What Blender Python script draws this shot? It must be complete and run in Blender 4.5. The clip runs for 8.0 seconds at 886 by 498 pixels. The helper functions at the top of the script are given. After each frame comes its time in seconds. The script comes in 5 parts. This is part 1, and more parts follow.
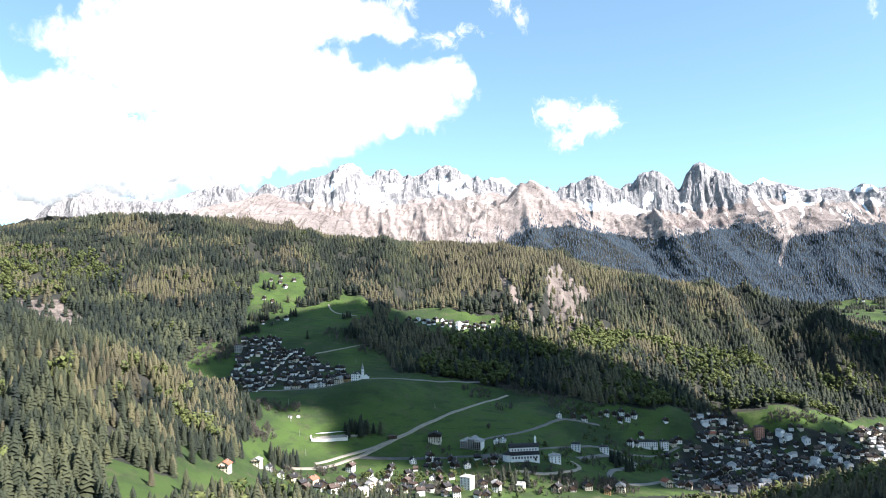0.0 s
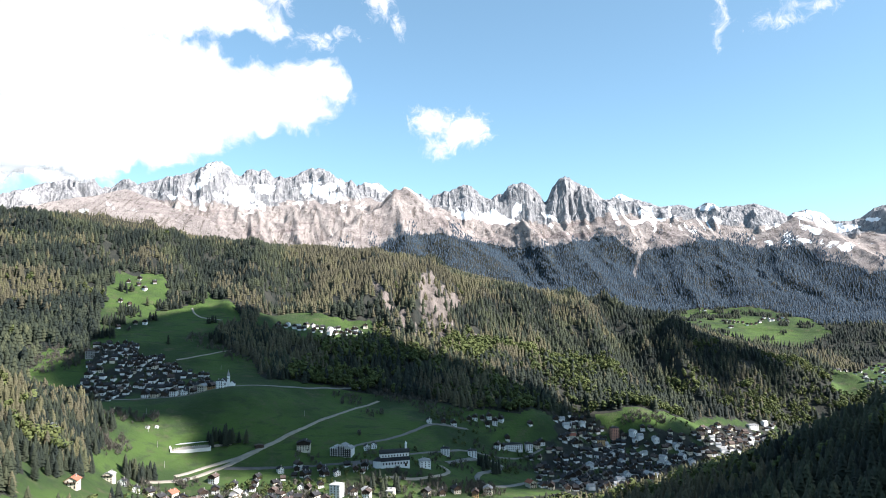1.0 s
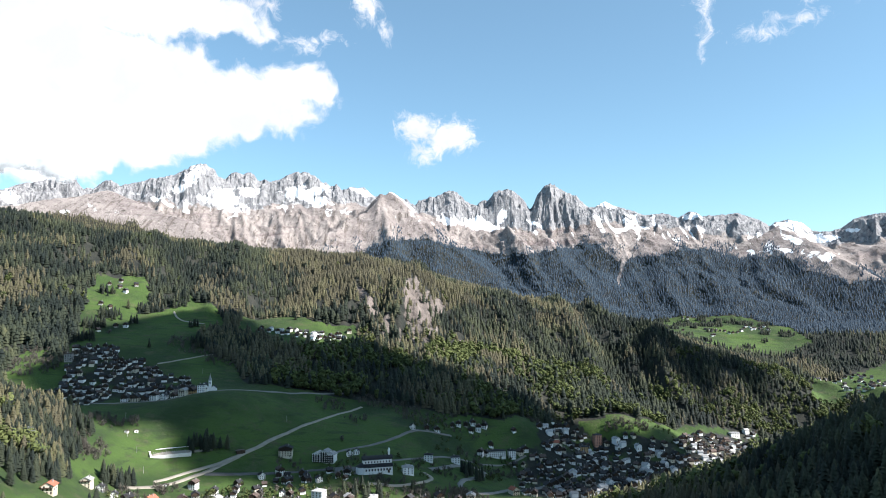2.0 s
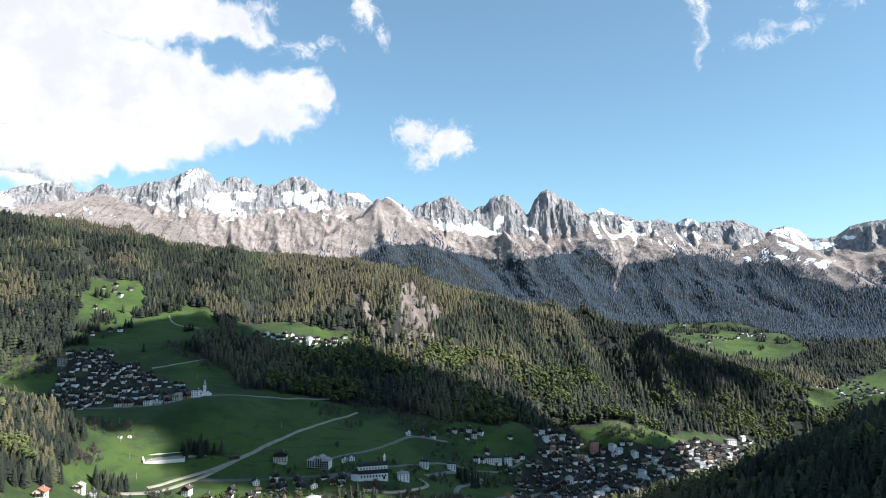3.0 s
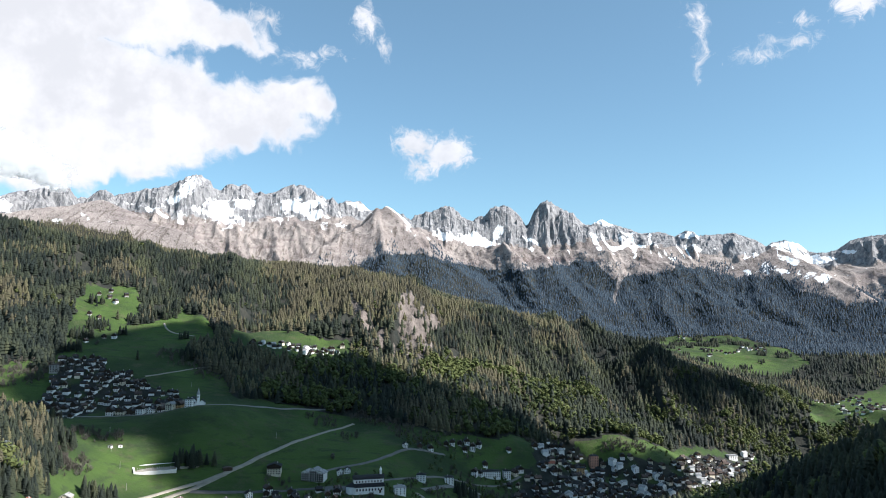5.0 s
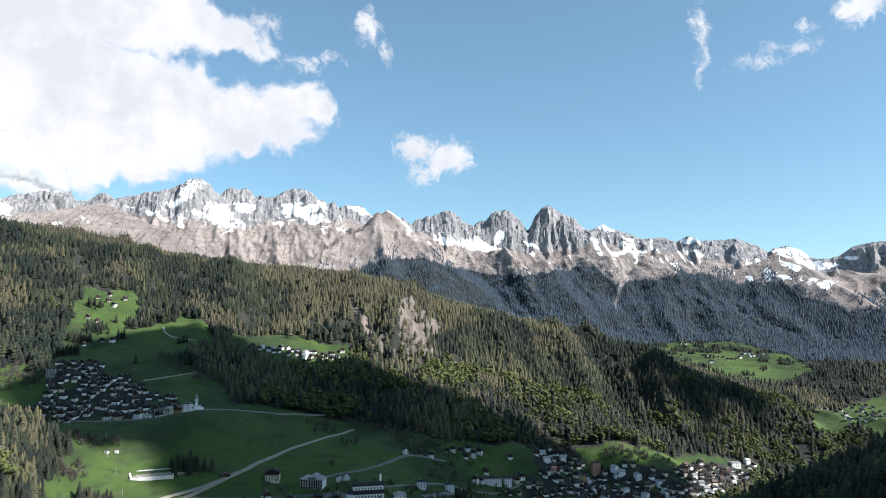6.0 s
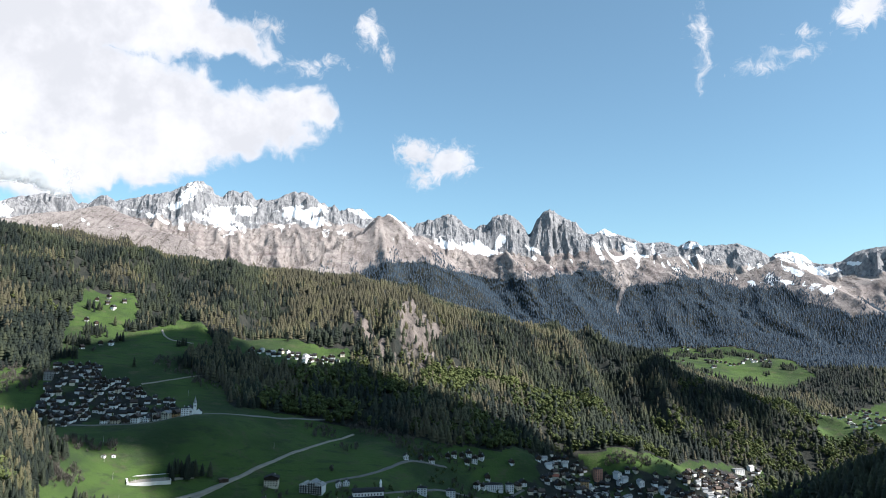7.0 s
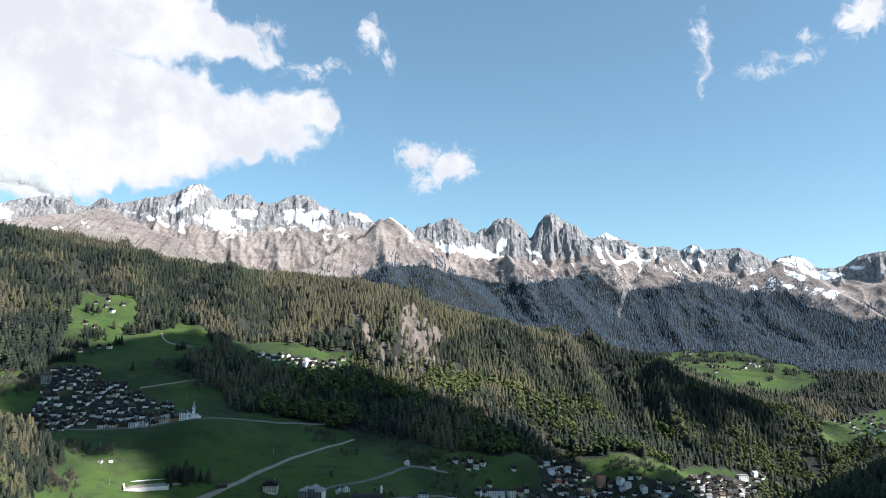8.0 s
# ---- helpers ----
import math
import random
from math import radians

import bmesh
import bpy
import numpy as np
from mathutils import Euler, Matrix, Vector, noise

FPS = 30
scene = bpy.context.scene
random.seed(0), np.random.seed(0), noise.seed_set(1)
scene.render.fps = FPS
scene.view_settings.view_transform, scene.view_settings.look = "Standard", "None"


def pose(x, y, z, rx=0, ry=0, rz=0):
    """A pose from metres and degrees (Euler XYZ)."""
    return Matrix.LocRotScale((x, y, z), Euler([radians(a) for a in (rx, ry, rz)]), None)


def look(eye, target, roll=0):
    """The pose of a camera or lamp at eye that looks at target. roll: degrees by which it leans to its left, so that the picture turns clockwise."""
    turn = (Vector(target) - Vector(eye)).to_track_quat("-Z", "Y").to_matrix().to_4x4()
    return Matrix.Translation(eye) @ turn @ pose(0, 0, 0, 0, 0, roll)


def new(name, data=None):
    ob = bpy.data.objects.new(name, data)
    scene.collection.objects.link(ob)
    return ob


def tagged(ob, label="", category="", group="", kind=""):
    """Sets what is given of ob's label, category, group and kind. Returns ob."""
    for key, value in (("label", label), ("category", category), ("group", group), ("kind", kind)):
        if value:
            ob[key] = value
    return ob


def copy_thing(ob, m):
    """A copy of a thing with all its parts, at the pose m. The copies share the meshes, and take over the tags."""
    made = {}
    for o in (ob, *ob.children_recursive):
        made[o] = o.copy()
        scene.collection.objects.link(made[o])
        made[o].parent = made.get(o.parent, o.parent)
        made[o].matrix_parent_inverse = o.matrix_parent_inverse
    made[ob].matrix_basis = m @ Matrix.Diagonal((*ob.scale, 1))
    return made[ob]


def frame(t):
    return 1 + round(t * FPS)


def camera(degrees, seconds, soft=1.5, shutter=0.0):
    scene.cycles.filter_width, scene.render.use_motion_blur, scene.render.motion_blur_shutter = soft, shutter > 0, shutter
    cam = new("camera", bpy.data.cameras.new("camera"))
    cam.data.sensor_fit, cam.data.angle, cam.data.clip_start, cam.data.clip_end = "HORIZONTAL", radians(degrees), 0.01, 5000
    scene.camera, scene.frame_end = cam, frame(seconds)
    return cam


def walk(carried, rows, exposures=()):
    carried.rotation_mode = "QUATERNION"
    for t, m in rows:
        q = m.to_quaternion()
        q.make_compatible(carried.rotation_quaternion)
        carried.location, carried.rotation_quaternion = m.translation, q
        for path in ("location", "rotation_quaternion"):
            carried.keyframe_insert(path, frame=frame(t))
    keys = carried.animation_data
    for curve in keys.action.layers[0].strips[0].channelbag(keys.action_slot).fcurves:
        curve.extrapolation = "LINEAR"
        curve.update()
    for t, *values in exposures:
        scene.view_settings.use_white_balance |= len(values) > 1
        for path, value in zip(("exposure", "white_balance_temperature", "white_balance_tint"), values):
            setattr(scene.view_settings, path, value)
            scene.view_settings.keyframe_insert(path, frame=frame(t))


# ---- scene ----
# the camera: a drone that turns to the right and then drifts forward over the valley
cam = camera(64.52, 8.0, soft=0.95)
PATH = [(0.0, 0.0, 0.0, 270.0, 11.939, 4.034, -1.674), (0.5, -3.38, 0.28, 269.83, 3.801, 4.083, -1.271),
        (1.0, -5.7, 0.63, 269.79, 1.459, 4.263, -0.973), (1.5, -6.81, 1.58, 269.82, 0.587, 4.487, -0.711),
        (3.0, -7.67, 7.49, 269.72, -0.093, 5.153, -0.17), (3.5, -8.06, 10.67, 269.64, -0.164, 5.37, -0.012),
        (4.0, -8.46, 14.7, 269.51, -0.199, 5.578, 0.143), (4.5, -8.94, 19.43, 269.45, -0.207, 5.785, 0.305),
        (6.0, -10.65, 35.48, 269.36, -0.147, 6.39, 0.676), (6.5, -11.27, 41.06, 269.54, -0.104, 6.55, 0.777),
        (7.0, -12.04, 46.81, 269.74, -0.067, 6.706, 0.906), (7.5, -12.84, 52.59, 269.8, -0.021, 6.905, 0.976),
        (8.0, -13.64, 58.42, 269.74, 0.0, 7.016, 1.03)]
walk(cam, [(t, pose(x, y, z, 90 + tilt, 0, turn) @ pose(0, 0, 0, 0, 0, roll)) for t, x, y, z, turn, tilt, roll in PATH],
     exposures=[(0.0, 1.72, 6350, 17), (0.5, 1.6, 6300, 16), (1.5, 1.4, 6250, 14), (3.0, 1.2, 6200, 13), (8.0, 1.08, 6200, 13)])

# ---- daylight ----
SUN_TURN, SUN_HEIGHT = 110.0, 40.0     # degrees from straight ahead towards the right, and above the horizon
SUN_WAY = Vector((math.sin(radians(SUN_TURN)) * math.cos(radians(SUN_HEIGHT)),
                  math.cos(radians(SUN_TURN)) * math.cos(radians(SUN_HEIGHT)), math.sin(radians(SUN_HEIGHT))))
sun = new("sun", bpy.data.lights.new("sun", "SUN"))
sun.data.energy, sun.data.angle, sun.data.color = 5.0, radians(0.55), (1.0, 0.95, 0.87)
sun.matrix_world = look(SUN_WAY * 3000, (0, 0, 0))


class Nodes:
    """A few short ways to write node trees."""

    def __init__(self, tree):
        self.tree = tree
        tree.nodes.clear()

    def put(self, socket, value):
        if isinstance(value, bpy.types.NodeSocket):
            self.tree.links.new(value, socket)
        else:
            socket.default_value = value

    def add(self, kind, **inputs):
        n = self.tree.nodes.new(kind)
        for k, v in inputs.items():
            self.put(n.inputs[int(k[1:]) if k[1:].isdigit() else k.replace("_", " ")], v)
        return n

    def math(self, op, a, b=0.0, c=0.0, clamp=False):
        n = self.tree.nodes.new("ShaderNodeMath")
        n.operation, n.use_clamp = op, clamp
        for s, v in zip(n.inputs, (a, b, c)):
            self.put(s, v)
        return n.outputs[0]

    def vec(self, op, a, b=(0, 0, 0)):
        n = self.tree.nodes.new("ShaderNodeVectorMath")
        n.operation = op
        self.put(n.inputs[0], a)
        if op == "SCALE":
            self.put(n.inputs["Scale"], b)
        else:
            self.put(n.inputs[1], b)
        return n.outputs[0]

    def noise(self, vector, scale, detail=4.0, rough=0.55, distort=0.0):
        n = self.add("ShaderNodeTexNoise", Vector=vector, Scale=scale, Detail=detail, Roughness=rough, Distortion=distort)
        return n.outputs["Fac"]

    def ramp(self, fac, *stops):
        n = self.tree.nodes.new("ShaderNodeValToRGB")
        self.put(n.inputs[0], fac)
        e = n.color_ramp.elements
        while len(e) < len(stops):
            e.new(0.5)
        for el, (p, c) in zip(e, stops):
            el.position, el.color = p, (*(c if isinstance(c, tuple) else (c, c, c)), 1)
        return n.outputs["Color"]

    def mix(self, fac, a, b, blend="MIX"):
        n = self.tree.nodes.new("ShaderNodeMix")
        n.data_type, n.blend_type = "RGBA", blend
        self.put(n.inputs[0], fac)
        self.put(n.inputs[6], a if isinstance(a, bpy.types.NodeSocket) else (*a, 1))
        self.put(n.inputs[7], b if isinstance(b, bpy.types.NodeSocket) else (*b, 1))
        return n.outputs[2]

    def span(self, value, a, b):
        n = self.tree.nodes.new("ShaderNodeMapRange")
        n.interpolation_type = "SMOOTHSTEP"
        for s, v in zip(n.inputs, (value, a, b)):
            self.put(s, v)
        return n.outputs[0]


# drifting fair-weather clouds on the sky: bearing, height, half width, half height in degrees
HEAPED = [(-31.4, 17.7, 9.5, 3.4), (-26, 16.2, 9.7, 4.4), (-17.8, 16.1, 8.5, 2.6), (-12.4, 17.2, 3.0, 2.2), (-22, 15.4, 8.8, 3.2), (-27.7, 13.2, 8.8, 3.0),
          (-31.5, 10.6, 5.1, 2.1), (-26.5, 22.2, 8.8, 3.0), (-18.2, 21.9, 4.8, 1.7), (-20.8, 22.7, 3.2, 2.3), (-39.9, 15.5, 6, 1.6), (-36, 19, 6.5, 1.6),
          (-32, 20.4, 6.9, 3.2), (-41, 10, 7.8, 2.3), (-44.3, 8.8, 5.1, 2.5), (-34.5, 11.4, 6.9, 2.1), (-50, 14.5, 6.9, 5.5)]
WISPS = [(-14.7, 23.2, 1.9, 0.6), (-10.9, 21.3, 2.3, 0.6), (-11.6, 20.7, 1.4, 0.5), (-6, 23.4, 1.1, 1.4), (-5, 21.6, 0.6, 0.7), (-2.3, 14.7, 2.3, 1.4), (0.5, 13.6, 2.6, 1.5),
         (-1.0, 12.7, 1.7, 1.0), (20.4, 22.7, 0.7, 1.4), (20.9, 20.1, 0.4, 1.0), (25.2, 20, 2.1, 0.55), (27.2, 20.4, 1.7, 0.5), (28.6, 21.9, 0.9, 0.6), (32.2, 22.2, 1.9, 1.7)]
world = bpy.data.worlds.new("sky")
scene.world = world
world.use_nodes = True
n = Nodes(world.node_tree)
sky = n.tree.nodes.new("ShaderNodeTexSky")
sky.sky_type, sky.sun_disc = "NISHITA", False
sky.sun_elevation, sky.sun_rotation = radians(SUN_HEIGHT), radians(SUN_TURN)
sky.altitude, sky.air_density, sky.dust_density, sky.ozone_density = 1200, 1.0, 1.9, 1.0
way = n.add("ShaderNodeTexCoord").outputs["Generated"]
warp = n.add("ShaderNodeTexNoise", Vector=way, Scale=16.0, Detail=3.0, Roughness=0.55)
bent = n.vec("ADD", way, n.vec("SCALE", n.vec("SUBTRACT", warp.outputs["Color"], (0.5, 0.5, 0.5)), 0.05))
split = n.add("ShaderNodeSeparateXYZ", Vector=bent)
bearing = n.math("MULTIPLY", n.math("ARCTAN2", split.outputs[0], split.outputs[1]), 57.2958)
rise = n.math("MULTIPLY", n.math("ARCSINE", split.outputs[2]), 57.2958)


def cover_by(spots):
    """How deep a direction lies inside a group of clouds, in degrees."""
    best = None
    for b, h, w, t in spots:
        du = n.math("DIVIDE", n.math("SUBTRACT", bearing, b), w)
        dv = n.math("DIVIDE", n.math("SUBTRACT", rise, h), t)
        d = n.math("SQRT", n.math("ADD", n.math("MULTIPLY", du, du), n.math("MULTIPLY", dv, dv)))
        d = n.math("MULTIPLY", n.math("SUBTRACT", 1.0, d), min(w, t))
        best = d if best is None else n.math("MAXIMUM", best, d)
    return best


billow = n.add("ShaderNodeTexVoronoi", Vector=bent, Scale=34.0)
billow.feature = "SMOOTH_F1"
puffs = n.math("SUBTRACT", n.noise(bent, 30.0, 8.0, 0.6), 0.5)
shreds = n.math("SUBTRACT", n.noise(bent, 62.0, 7.0, 0.68, 0.6), 0.5)
heap = n.math("ADD", n.math("MULTIPLY", cover_by(HEAPED), 0.6), n.math("ADD", n.math("MULTIPLY", puffs, 1.7), n.math("MULTIPLY", n.math("SUBTRACT", 0.42, billow.outputs["Distance"]), 0.55)))
wisp = n.math("ADD", n.math("MULTIPLY", cover_by(WISPS), 0.8), n.math("ADD", n.math("MULTIPLY", shreds, 2.2), n.math("MULTIPLY", puffs, 0.9)))
veil = n.math("MAXIMUM", n.span(heap, -0.2, 0.34), n.math("MULTIPLY", n.span(wisp, -0.15, 0.75), 0.93))
soft = n.noise(way, 9.0, 5.0, 0.62)
white = n.mix(n.span(soft, 0.36, 0.6), (0.395, 0.4, 0.407), (0.487, 0.487, 0.487))
glow = n.mix(n.span(n.math("MAXIMUM", heap, wisp), 0.05, 0.6), (0.42, 0.44, 0.46), white)
sky_light = n.vec("ADD", n.vec("MULTIPLY", sky.outputs[0], (0.0605, 0.0775, 0.075)), (0.027, 0.0385, 0.034))
back = n.add("ShaderNodeBackground", Color=n.mix(veil, sky_light, glow), Strength=1.0)
n.tree.links.new(back.outputs[0], n.add("ShaderNodeOutputWorld").inputs[0])


# ---- materials ----
def material(name, rough=0.8):
    m = bpy.data.materials.new(name)
    m.use_nodes = True
    k = Nodes(m.node_tree)
    k.shader = k.add("ShaderNodeBsdfPrincipled", Roughness=rough)
    k.shader.inputs["Specular IOR Level"].default_value = 0.25
    k.tree.links.new(k.shader.outputs[0], k.add("ShaderNodeOutputMaterial").inputs[0])
    k.place = k.add("ShaderNodeNewGeometry").outputs["Position"]
    return m, k


def finish(k, color, bump=None, distance=1.0, strength=0.6):
    k.put(k.shader.inputs["Base Color"], color)
    if bump is not None:
        b = k.add("ShaderNodeBump", Height=bump, Strength=strength, Distance=distance)
        k.tree.links.new(b.outputs[0], k.shader.inputs["Normal"])


def surface(name, low, high, scale=0.6, rough=0.85, fine=4.0, metal=0.0):
    """A mottled surface between two colours, with grain and stains at two scales."""
    m, k = material(name, rough)
    own = k.add("ShaderNodeObjectInfo").outputs["Random"]
    a, b = k.noise(k.place, scale, 5), k.noise(k.place, scale * fine, 3)
    f = k.math("ADD", k.math("MULTIPLY", a, 0.55), k.math("ADD", k.math("MULTIPLY", b, 0.2), k.math("MULTIPLY", own, 0.3)))
    k.shader.inputs["Metallic"].default_value = metal
    finish(k, k.mix(k.span(f, 0.25, 0.8), low, high), b, 0.05)
    return m


def ground_material():
    m, k = material("ground", 0.95)
    cover = k.add("ShaderNodeAttribute")
    cover.attribute_name = "cover"
    cov = k.add("ShaderNodeSeparateColor", Color=cover.outputs["Color"])
    meadow, rock, snow = cov.outputs[0], cov.outputs[1], cov.outputs[2]
    wide, mid, fine = k.noise(k.place, 0.006, 5), k.noise(k.place, 0.035, 6, 0.65), k.noise(k.place, 0.22, 5, 0.7)
    break_up = k.math("MULTIPLY", k.math("SUBTRACT", mid, 0.5), 0.9)
    floor = k.mix(k.span(mid, 0.35, 0.65), (0.016, 0.019, 0.016), (0.032, 0.032, 0.026))
    grass = k.mix(k.span(wide, 0.38, 0.62), (0.024, 0.045, 0.013), (0.052, 0.09, 0.02))
    grass = k.mix(k.span(k.math("ADD", k.math("MULTIPLY", mid, 0.7), k.math("MULTIPLY", fine, 0.3)), 0.5, 0.68), grass, (0.068, 0.072, 0.036))
    grass = k.mix(k.span(fine, 0.62, 0.8), grass, (0.015, 0.025, 0.014))
    terrace = k.noise(k.vec("MULTIPLY", k.place, (0.018, 0.05, 0.16)), 1.0, 6, 0.68)
    grass = k.mix(k.math("MULTIPLY", k.span(terrace, 0.5, 0.66), 0.6), grass, (0.022, 0.032, 0.017))
    c = k.mix(k.span(k.math("ADD", meadow, k.math("MULTIPLY", break_up, 0.5)), 0.4, 0.6), floor, grass)
    # bare rock: banded, stained, paler on the walls
    high = k.add("ShaderNodeSeparateXYZ", Vector=k.place).outputs[2]
    bands = k.noise(k.add("ShaderNodeCombineXYZ", X=k.math("MULTIPLY", k.add("ShaderNodeSeparateXYZ", Vector=k.place).outputs[0], 0.0025),
                                               Y=0.0, Z=k.math("MULTIPLY", high, 0.02)).outputs[0], 1.0, 6, 0.6, 0.4)
    earth = k.mix(k.span(wide, 0.35, 0.65), (0.195, 0.168, 0.158), (0.3, 0.264, 0.244))
    earth = k.mix(k.span(bands, 0.5, 0.72), earth, (0.15, 0.118, 0.117))
    fluted = k.noise(k.vec("MULTIPLY", k.place, (0.035, 0.035, 0.017)), 1.0, 7, 0.7)
    gully = k.noise(k.vec("MULTIPLY", k.place, (0.06, 0.008, 0.012)), 1.0, 6, 0.65)
    earth = k.mix(k.span(gully, 0.5, 0.66), earth, (0.12, 0.098, 0.088))
    wall = k.mix(k.span(k.math("ADD", k.math("MULTIPLY", fluted, 0.7), k.math("MULTIPLY", mid, 0.3)), 0.36, 0.62), (0.15, 0.152, 0.162), (0.3, 0.297, 0.3))
    grit = k.noise(k.place, 0.11, 7, 0.75)
    seams = k.noise(k.vec("MULTIPLY", k.place, (0.05, 0.05, 0.022)), 1.0, 8, 0.75, 0.8)
    wall = k.mix(k.span(seams, 0.5, 0.64), wall, (0.085, 0.087, 0.097))
    wall = k.mix(k.span(grit, 0.52, 0.72), wall, (0.345, 0.34, 0.338))
    earth = k.mix(k.span(grit, 0.5, 0.68), earth, (0.32, 0.282, 0.256))
    earth = k.mix(k.span(k.noise(k.place, 0.05, 7, 0.72), 0.54, 0.66), earth, (0.075, 0.068, 0.058))
    soil = k.mix(k.span(k.math("ADD", k.math("MULTIPLY", gully, 0.6), k.math("MULTIPLY", grit, 0.4)), 0.4, 0.6), (0.2, 0.168, 0.148), (0.1, 0.084, 0.075))
    earth = k.mix(k.span(high, 330, 420), soil, earth)
    stone = k.mix(k.span(k.math("ADD", cover.outputs["Alpha"], k.math("MULTIPLY", break_up, 0.5)), 0.38, 0.62), earth, wall)
    c = k.mix(k.span(k.math("ADD", rock, k.math("MULTIPLY", break_up, 0.7)), 0.4, 0.6), c, stone)
    c = k.mix(k.span(k.math("ADD", snow, k.math("MULTIPLY", k.math("SUBTRACT", k.noise(k.vec("MULTIPLY", k.place, (1, 1, 0.45)), 0.045, 8, 0.72), 0.5), 1.1)), 0.45, 0.53), c, (0.84, 0.86, 0.88))
    finish(k, c, k.math("ADD", k.math("MULTIPLY", fluted, 0.8), k.math("MULTIPLY", grit, 0.7)), k.math("ADD", 3.0, k.math("MULTIPLY", rock, 9.0)), 0.85)
    return m


def foliage(name, *colors):
    """Leaves or needles: each plant takes a colour of the ramp by its own tint."""
    m, k = material(name, 0.75)
    tint = k.add("ShaderNodeAttribute")
    tint.attribute_name = "tint"
    c = k.ramp(tint.outputs["Fac"], *[(i / (len(colors) - 1), q) for i, q in enumerate(colors)])
    grain = k.noise(k.place, 0.9, 3, 0.7)
    finish(k, k.mix(k.span(grain, 0.3, 0.7), k.mix(0.5, c, (0.008, 0.011, 0.008)), c))
    k.shader.inputs["Specular IOR Level"].default_value = 0.15
    return m


GROUND = ground_material()
SPRUCE = foliage("spruce_needles", (0.014, 0.02, 0.018), (0.036, 0.044, 0.028), (0.07, 0.077, 0.042), (0.112, 0.114, 0.058))
LARCH = foliage("larch_needles", (0.06, 0.055, 0.036), (0.098, 0.088, 0.055), (0.112, 0.106, 0.055), (0.145, 0.13, 0.082))
LEAVES = foliage("fresh_leaves", (0.056, 0.074, 0.028), (0.088, 0.11, 0.036), (0.118, 0.138, 0.046), (0.145, 0.16, 0.06))
# far needles bluer and paler: distance haze is put into their colour
HAZED_SPRUCE = foliage("hazed_needles", (0.036, 0.058, 0.086), (0.056, 0.083, 0.115), (0.084, 0.11, 0.135))
TWIGS = foliage("bare_twigs", (0.075, 0.066, 0.055), (0.11, 0.1, 0.085), (0.14, 0.13, 0.112))
BARK = surface("bark", (0.04, 0.03, 0.022), (0.11, 0.085, 0.06), 2.0)
PLASTER = surface("white_plaster", (0.68, 0.67, 0.65), (0.85, 0.84, 0.82), 0.25)
CREAM = surface("cream_plaster", (0.5, 0.44, 0.34), (0.68, 0.62, 0.5), 0.25)
OCHRE = surface("ochre_plaster", (0.42, 0.26, 0.12), (0.55, 0.36, 0.18), 0.25)
SALMON = surface("salmon_plaster", (0.46, 0.2, 0.13), (0.6, 0.31, 0.22), 0.25)
STONE = surface("grey_stone", (0.22, 0.21, 0.2), (0.4, 0.39, 0.37), 0.5)
TIMBER = surface("dark_timber", (0.022, 0.016, 0.012), (0.07, 0.047, 0.032), 0.8)
ROOF_DARK = surface("dark_roof", (0.014, 0.014, 0.016), (0.042, 0.041, 0.043), 0.35, 0.8)
ROOF_BROWN = surface("brown_roof", (0.045, 0.033, 0.029), (0.11, 0.08, 0.067), 0.35, 0.75)
ROOF_RED = surface("red_roof", (0.22, 0.07, 0.04), (0.38, 0.14, 0.09), 0.35, 0.8)
ROOF_GREY = surface("pale_roof", (0.2, 0.2, 0.2), (0.4, 0.39, 0.38), 0.35, 0.6)
ROAD = surface("pale_road", (0.13, 0.125, 0.115), (0.22, 0.212, 0.197), 0.08, 0.9, 9.0)
ASPHALT = surface("worn_asphalt", (0.07, 0.07, 0.07), (0.13, 0.128, 0.125), 0.08, 0.9, 9.0)
TRACK = surface("gravel_track", (0.18, 0.16, 0.13), (0.29, 0.265, 0.22), 0.12, 0.95, 9.0)
METAL = surface("galvanised_steel", (0.3, 0.31, 0.32), (0.45, 0.46, 0.47), 1.0, 0.45, 4.0, 0.8)
glass, k = material("window_glass", 0.12)
finish(k, (0.02, 0.024, 0.028, 1))
k.shader.inputs["Specular IOR Level"].default_value = 0.5


# ---- the lie of the land ----
# spot heights of the valley and its hills: x, y, z in metres
VALLEY = np.array([
    (-382, 1112, 138), (-446, 1161, 126), (-676, 1254, 172), (-100, 975, 44), (77, 1231, 8), (293, 1440, -14),
    (-242, 1040, 54), (-385, 970, 66), (-175, 1251, 84), (-67, 1189, 70), (539, 1567, -22), (1123, 2038, 2),
    (-560, 1130, 122), (-294, 776, 48), (-189, 839, 34), (-45, 899, 20), (100, 1000, 0), (250, 1200, -18),
    (420, 1350, -30), (-416, 838, 66), (-352, 673, 78), (-358, 506, 118), (-600, 720, 226), (-505, 790, 160),
    (-720, 690, 262), (339, 1461, 32), (152, 1342, 48), (850, 1780, -10), (30, 700, 40), (-80, 500, 60)], float)
HILLS = np.array([
    (-341, 1589, 206), (-236, 1650, 196), (-765, 1663, 276), (-134, 1750, 226), (-937, 2411, 486), (-411, 2700, 455),
    (110, 2650, 332), (578, 2500, 216), (1114, 3000, 182), (1253, 2850, 165), (1165, 2500, 92), (980, 2260, 62), (675, 1988, 148), (897, 1850, 52),
    (346, 680, 140), (292, 540, 149), (231, 689, 85), (272, 585, 124), (600, 640, 230), (450, 1000, 40),
    (-1511, 1991, 546), (-1676, 1718, 455), (-1045, 1341, 250), (-480, 1480, 200), (-130, 1480, 140), (229, 1913, 168),
    (1506, 2476, 130), (-900, 3000, 400), (100, 3000, 260), (240, 415, 143), (-430, 380, 150), (0, 100, 150)], float)

